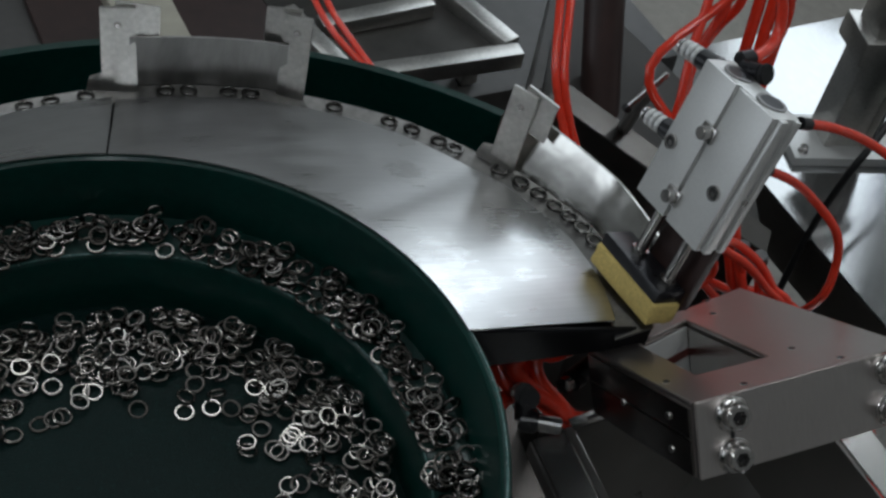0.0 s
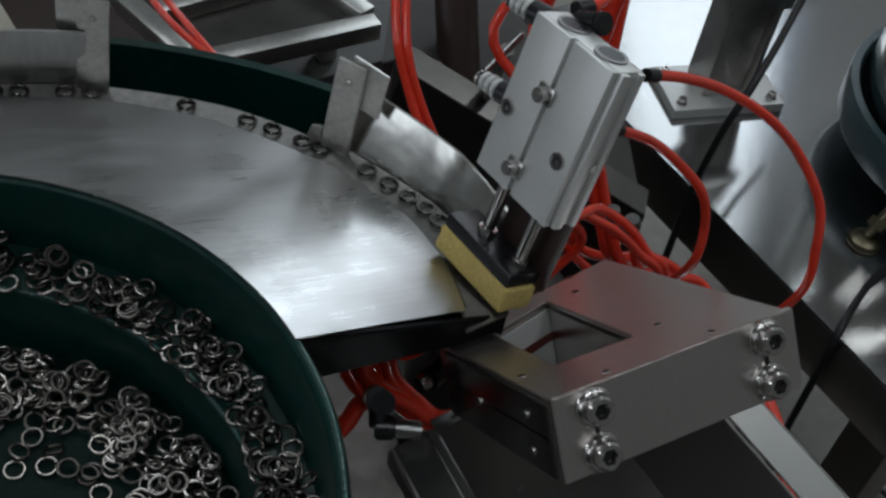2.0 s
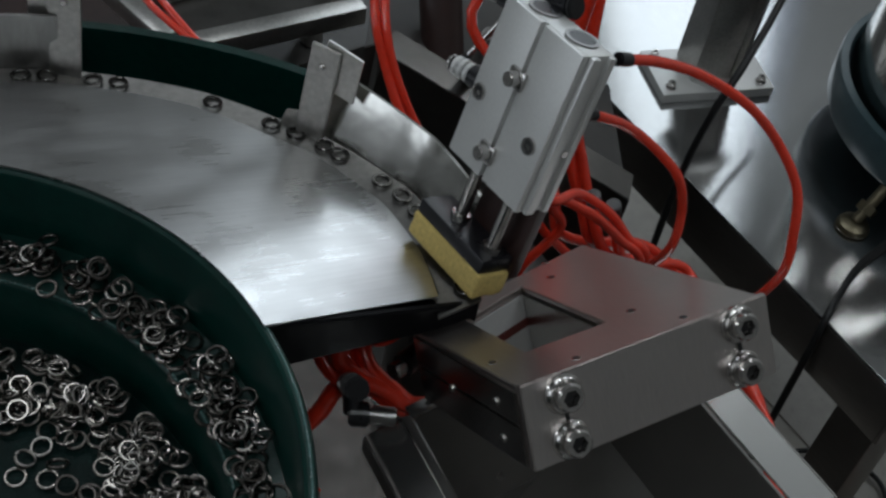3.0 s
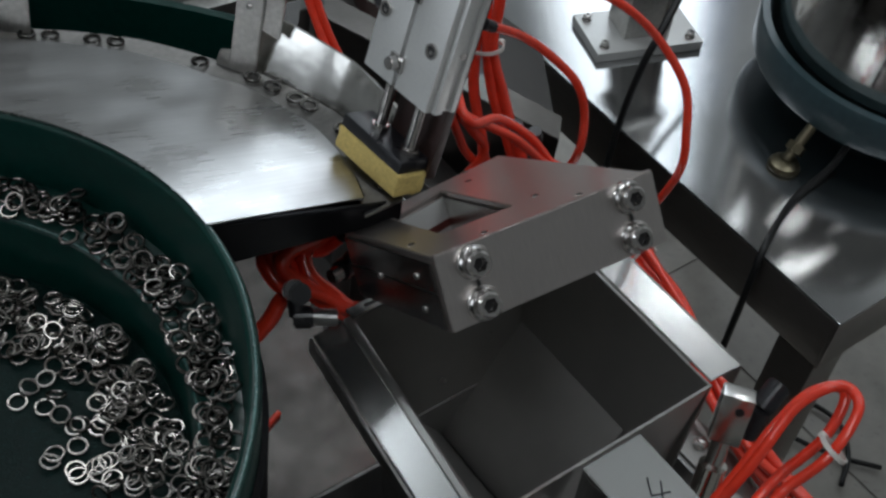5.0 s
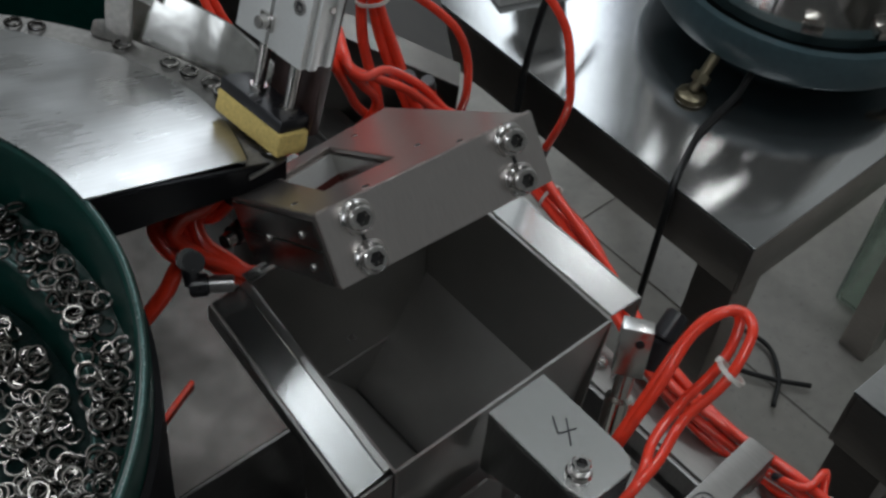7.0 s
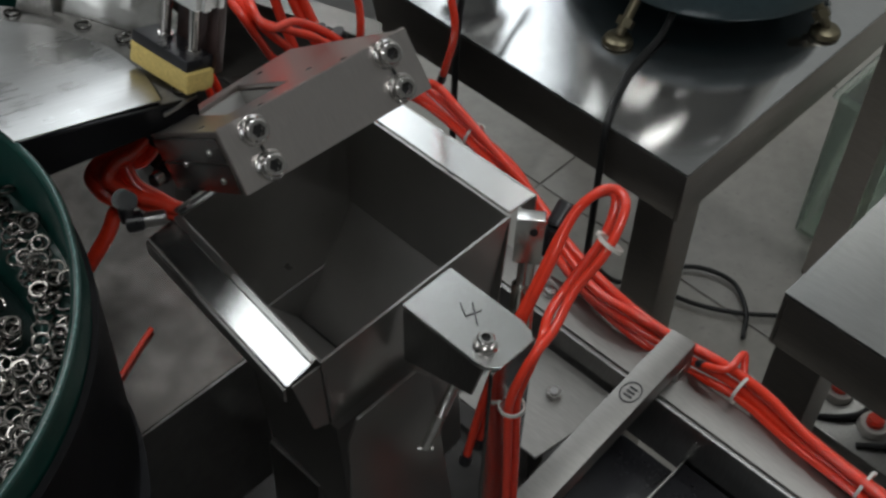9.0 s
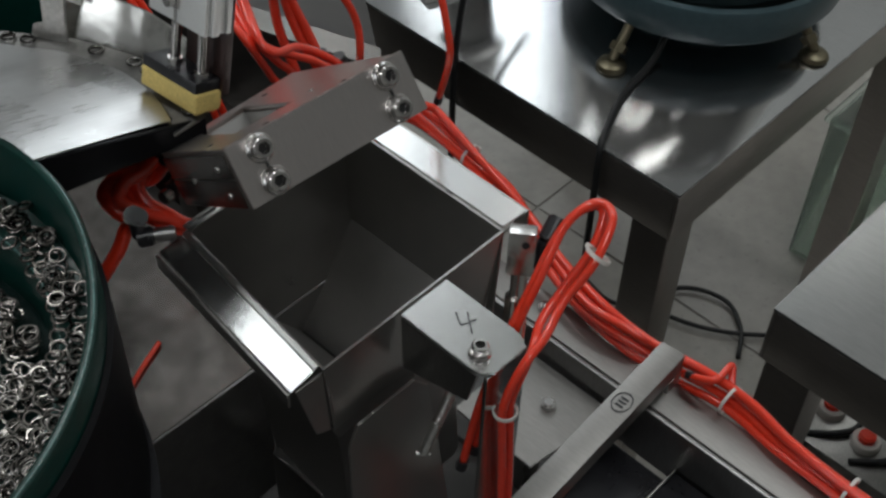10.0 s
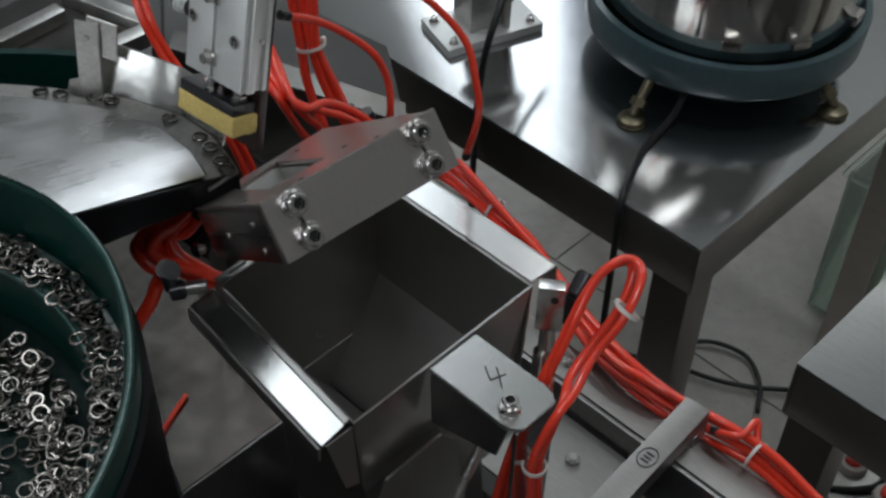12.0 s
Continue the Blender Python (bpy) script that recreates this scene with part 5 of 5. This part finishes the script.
hose([(0.208, 0.214, 1.06), (0.228, 0.212, 1.01), (0.272, 0.224, 0.968), (0.312, 0.225, 0.945), (0.314, 0.20, 0.935), (0.312, 0.16, 0.92), (0.307, 0.115, 0.908), (0.290, 0.06, 0.903), (0.280, 0.012, 0.902), (0.281, -0.03, 0.897), (0.289, -0.07, 0.894), (0.289, -0.11, 0.894), (0.281, -0.15, 0.893), (0.277, -0.20, 0.892), (0.279, -0.26, 0.886), (0.282, -0.33, 0.878)], 0.0034)
hose([(0.28, -0.062, 0.89), (0.283, -0.082, 0.9), (0.302, -0.083, 0.9), (0.292, -0.094, 0.89), (0.293, -0.12, 0.886)], collar=0.0002)
hose([(0.030, 0.150, 1.142), (0.018, 0.1585, 1.126), (0.006, 0.157, 1.117), (0.004, 0.148, 1.110), (0.010, 0.138, 1.103), (0.018, 0.131, 1.094), (0.036, 0.136, 1.078), (0.060, 0.145, 1.060)], 0.0042)
hose([(0.026, 0.153, 1.138), (0.014, 0.162, 1.123), (0.001, 0.163, 1.116), (-0.001, 0.153, 1.109), (0.006, 0.142, 1.102), (0.016, 0.132, 1.093), (0.036, 0.137, 1.077), (0.060, 0.146, 1.058)], 0.0042)
cable([(0.965, 0.482, 0.02), (0.964, 0.408, 0.01), (1.038, 0.37, 0.01), (1.083, 0.334, 0.01), (1.098, 0.275, 0.01), (1.064, 0.225, 0.01), (1.013, 0.195, 0.01)])
cable([(0.995, 0.361, 0.01), (1.018, 0.287, 0.01), (1.05, 0.231, 0.01), (1.091, 0.182, 0.01)])
hose([(0.028, 0.15, 1.142), (0.012, 0.155, 1.126), (0.0, 0.158, 1.122), (-0.008, 0.155, 1.117), (-0.003, 0.147, 1.11), (0.008, 0.138, 1.103), (0.016, 0.131, 1.096), (0.036, 0.136, 1.078), (0.060, 0.145, 1.060), (0.078, 0.160, 1.035)], 0.0042)
hose([(0.022, 0.152, 1.135), (0.011, 0.1638, 1.12), (-0.0006, 0.1687, 1.117), (-0.01, 0.1675, 1.112), (-0.0101, 0.1584, 1.106), (-0.006, 0.1499, 1.103), (-0.0105, 0.139, 1.117)], 0.0042)
cable([(0.93, 0.66, 1.05), (0.87, 0.60, 0.905), (0.81, 0.560, 0.865), (0.751, 0.530, 0.845), (0.694, 0.498, 0.828), (0.645, 0.474, 0.805), (0.624, 0.470, 0.765), (0.617, 0.473, 0.69), (0.612, 0.47, 0.60), (0.61, 0.465, 0.35), (0.62, 0.46, 0.02)])
cable([(0.80, 0.312, 0.70), (0.771, 0.306, 0.684), (0.707, 0.296, 0.681), (0.655, 0.276, 0.681), (0.619, 0.259, 0.678), (0.614, 0.255, 0.60), (0.612, 0.25, 0.3), (0.63, 0.26, 0.03), (0.70, 0.30, 0.008)])
_f = thing("hose_coupling", "black hose coupling with a chrome end resting on the hopper flange", "coupling")
part("sleeve", rod((-0.0140, 0.1338, 1.1050), (-0.0062, 0.1288, 1.1056), 0.0056, 20, None, None, 0.001), BLACK_PLASTIC, _f)
part("chrome_end", rod((-0.0062, 0.1288, 1.1056), (0.0030, 0.1222, 1.1062), 0.0042, 20, None, None, 0.0008), DARK_STEEL, _f)
part("outlet", rod((-0.0125, 0.133, 1.106), (-0.0105, 0.139, 1.115), 0.0040, 14), BLACK_PLASTIC, _f)
tie((0.128, -0.0675, 1.137), (0.018, -0.004, 0.02), 0.0064)
tie((0.064, -0.067, 1.066), (0.01, 0.0, -1), 0.0060)
tie((0.197, 0.256, 1.10), (0.0, -0.06, -0.2), 0.0095)
tie((0.286, -0.095, 0.886), (-0.04, -1, -0.05), 0.0108)
tie((0.281, -0.195, 0.885), (-0.02, -1, -0.06), 0.0100)
tie((0.317, 0.185, 0.915), (0.0, -1, -0.1), 0.0095)


# ---- what moves ----
BURSTS = [(-0.25, 0.85), (2.30, 3.02), (4.20, 4.95), (6.05, 6.95), (8.05, 8.90), (10.05, 10.95), (11.85, 12.6)]
LIFTS = [(0.35, 0.86), (2.24, 2.92), (4.25, 4.90), (6.05, 6.75), (8.10, 8.78), (10.05, 10.76), (11.88, 12.6)]
OPENINGS = [(1.12, 1.75), (3.15, 3.80), (5.15, 5.87), (7.18, 7.85), (9.15, 9.76), (11.08, 11.72)]


def progress(t):
    """How many shaking bursts have passed."""
    return sum(min(1.0, max(0.0, (t - a) / (b - a))) for a, b in BURSTS)


def motions():
    times = sorted({0.0, 12.0} | {x for s in BURSTS for x in s if 0 < x < 12})
    for pile, per in ((ledge_heap, 13.0), (floor_heap, 13.0)):
        walk(pile, [(t, pose(LEDGE[0], LEDGE[1], 0, 0, 0, -per * (progress(t) - progress(6.0)))) for t in times])
    # the sponge lifts off the track in every burst
    rows = [(0.0, SPONGE_DOWN)]
    for a, b in LIFTS:
        rows += [(a - 0.05, SPONGE_DOWN), (a + 0.05, SPONGE_DOWN + 0.0185)]
        if b < 12:
            rows += [(b - 0.05, SPONGE_DOWN + 0.0185), (b + 0.05, SPONGE_DOWN)]
    rows.append((12.0, rows[-1][1]))
    walk(sponge, [(t, CYL @ pose(0, y, 0)) for t, y in rows])
    # the gate flaps swing open and shut
    for g, x, s in gates:
        rows = [(0.0, 54)]
        for a, b in OPENINGS:
            rows += [(a - 0.06, 54), (a + 0.06, 87), (b - 0.06, 87), (b + 0.06, 54)]
        rows.append((12.0, 54))
        walk(g, [(t, pose(x, 0, 1.026, 0, s * r, 0)) for t, r in rows])
    # washers on the strip creep along, then drop through the chute block into the hopper
    drop = on_block(0.034, 0.065, -0.025)
    for i, (w, a0) in enumerate(zip(track_washers, QUEUE)):
        rows, fallen = [], False
        jitter = 25 * math.sin(i * 2.7)
        for k, t in enumerate(times):
            a = a0 - 5.4 * (progress(t) - progress(0.0))
            if a > 1.0 and not fallen:
                R, H = lip(a)
                p = polar(R - 0.0062, a, H + 0.0012)
                rows.append((t, Matrix.Translation(p) @ Matrix.Rotation(radians(a), 4, "Z") @ pose(0, 0, 0, 0, 9, jitter)))
            elif not fallen:
                fallen = True
                tip = polar(0.222, 1.0, 1.181)
                end = Vector((0.05 + 0.004 * (i % 5), 0.08 + 0.006 * (i % 7), 0.885))
                rows.append((t - 0.20, Matrix.Translation(tip)))
                rows.append((t - 0.08, Matrix.Translation(drop) @ pose(0, 0, 0, -40, 10, 0)))
                rows.append((t, Matrix.Translation(end) @ pose(0, 0, 0, 12, 8, 0)))
                still = end
            else:
                rows.append((t, Matrix.Translation(still) @ pose(0, 0, 0, 12, 8, 0)))
        walk(w, rows)


motions()
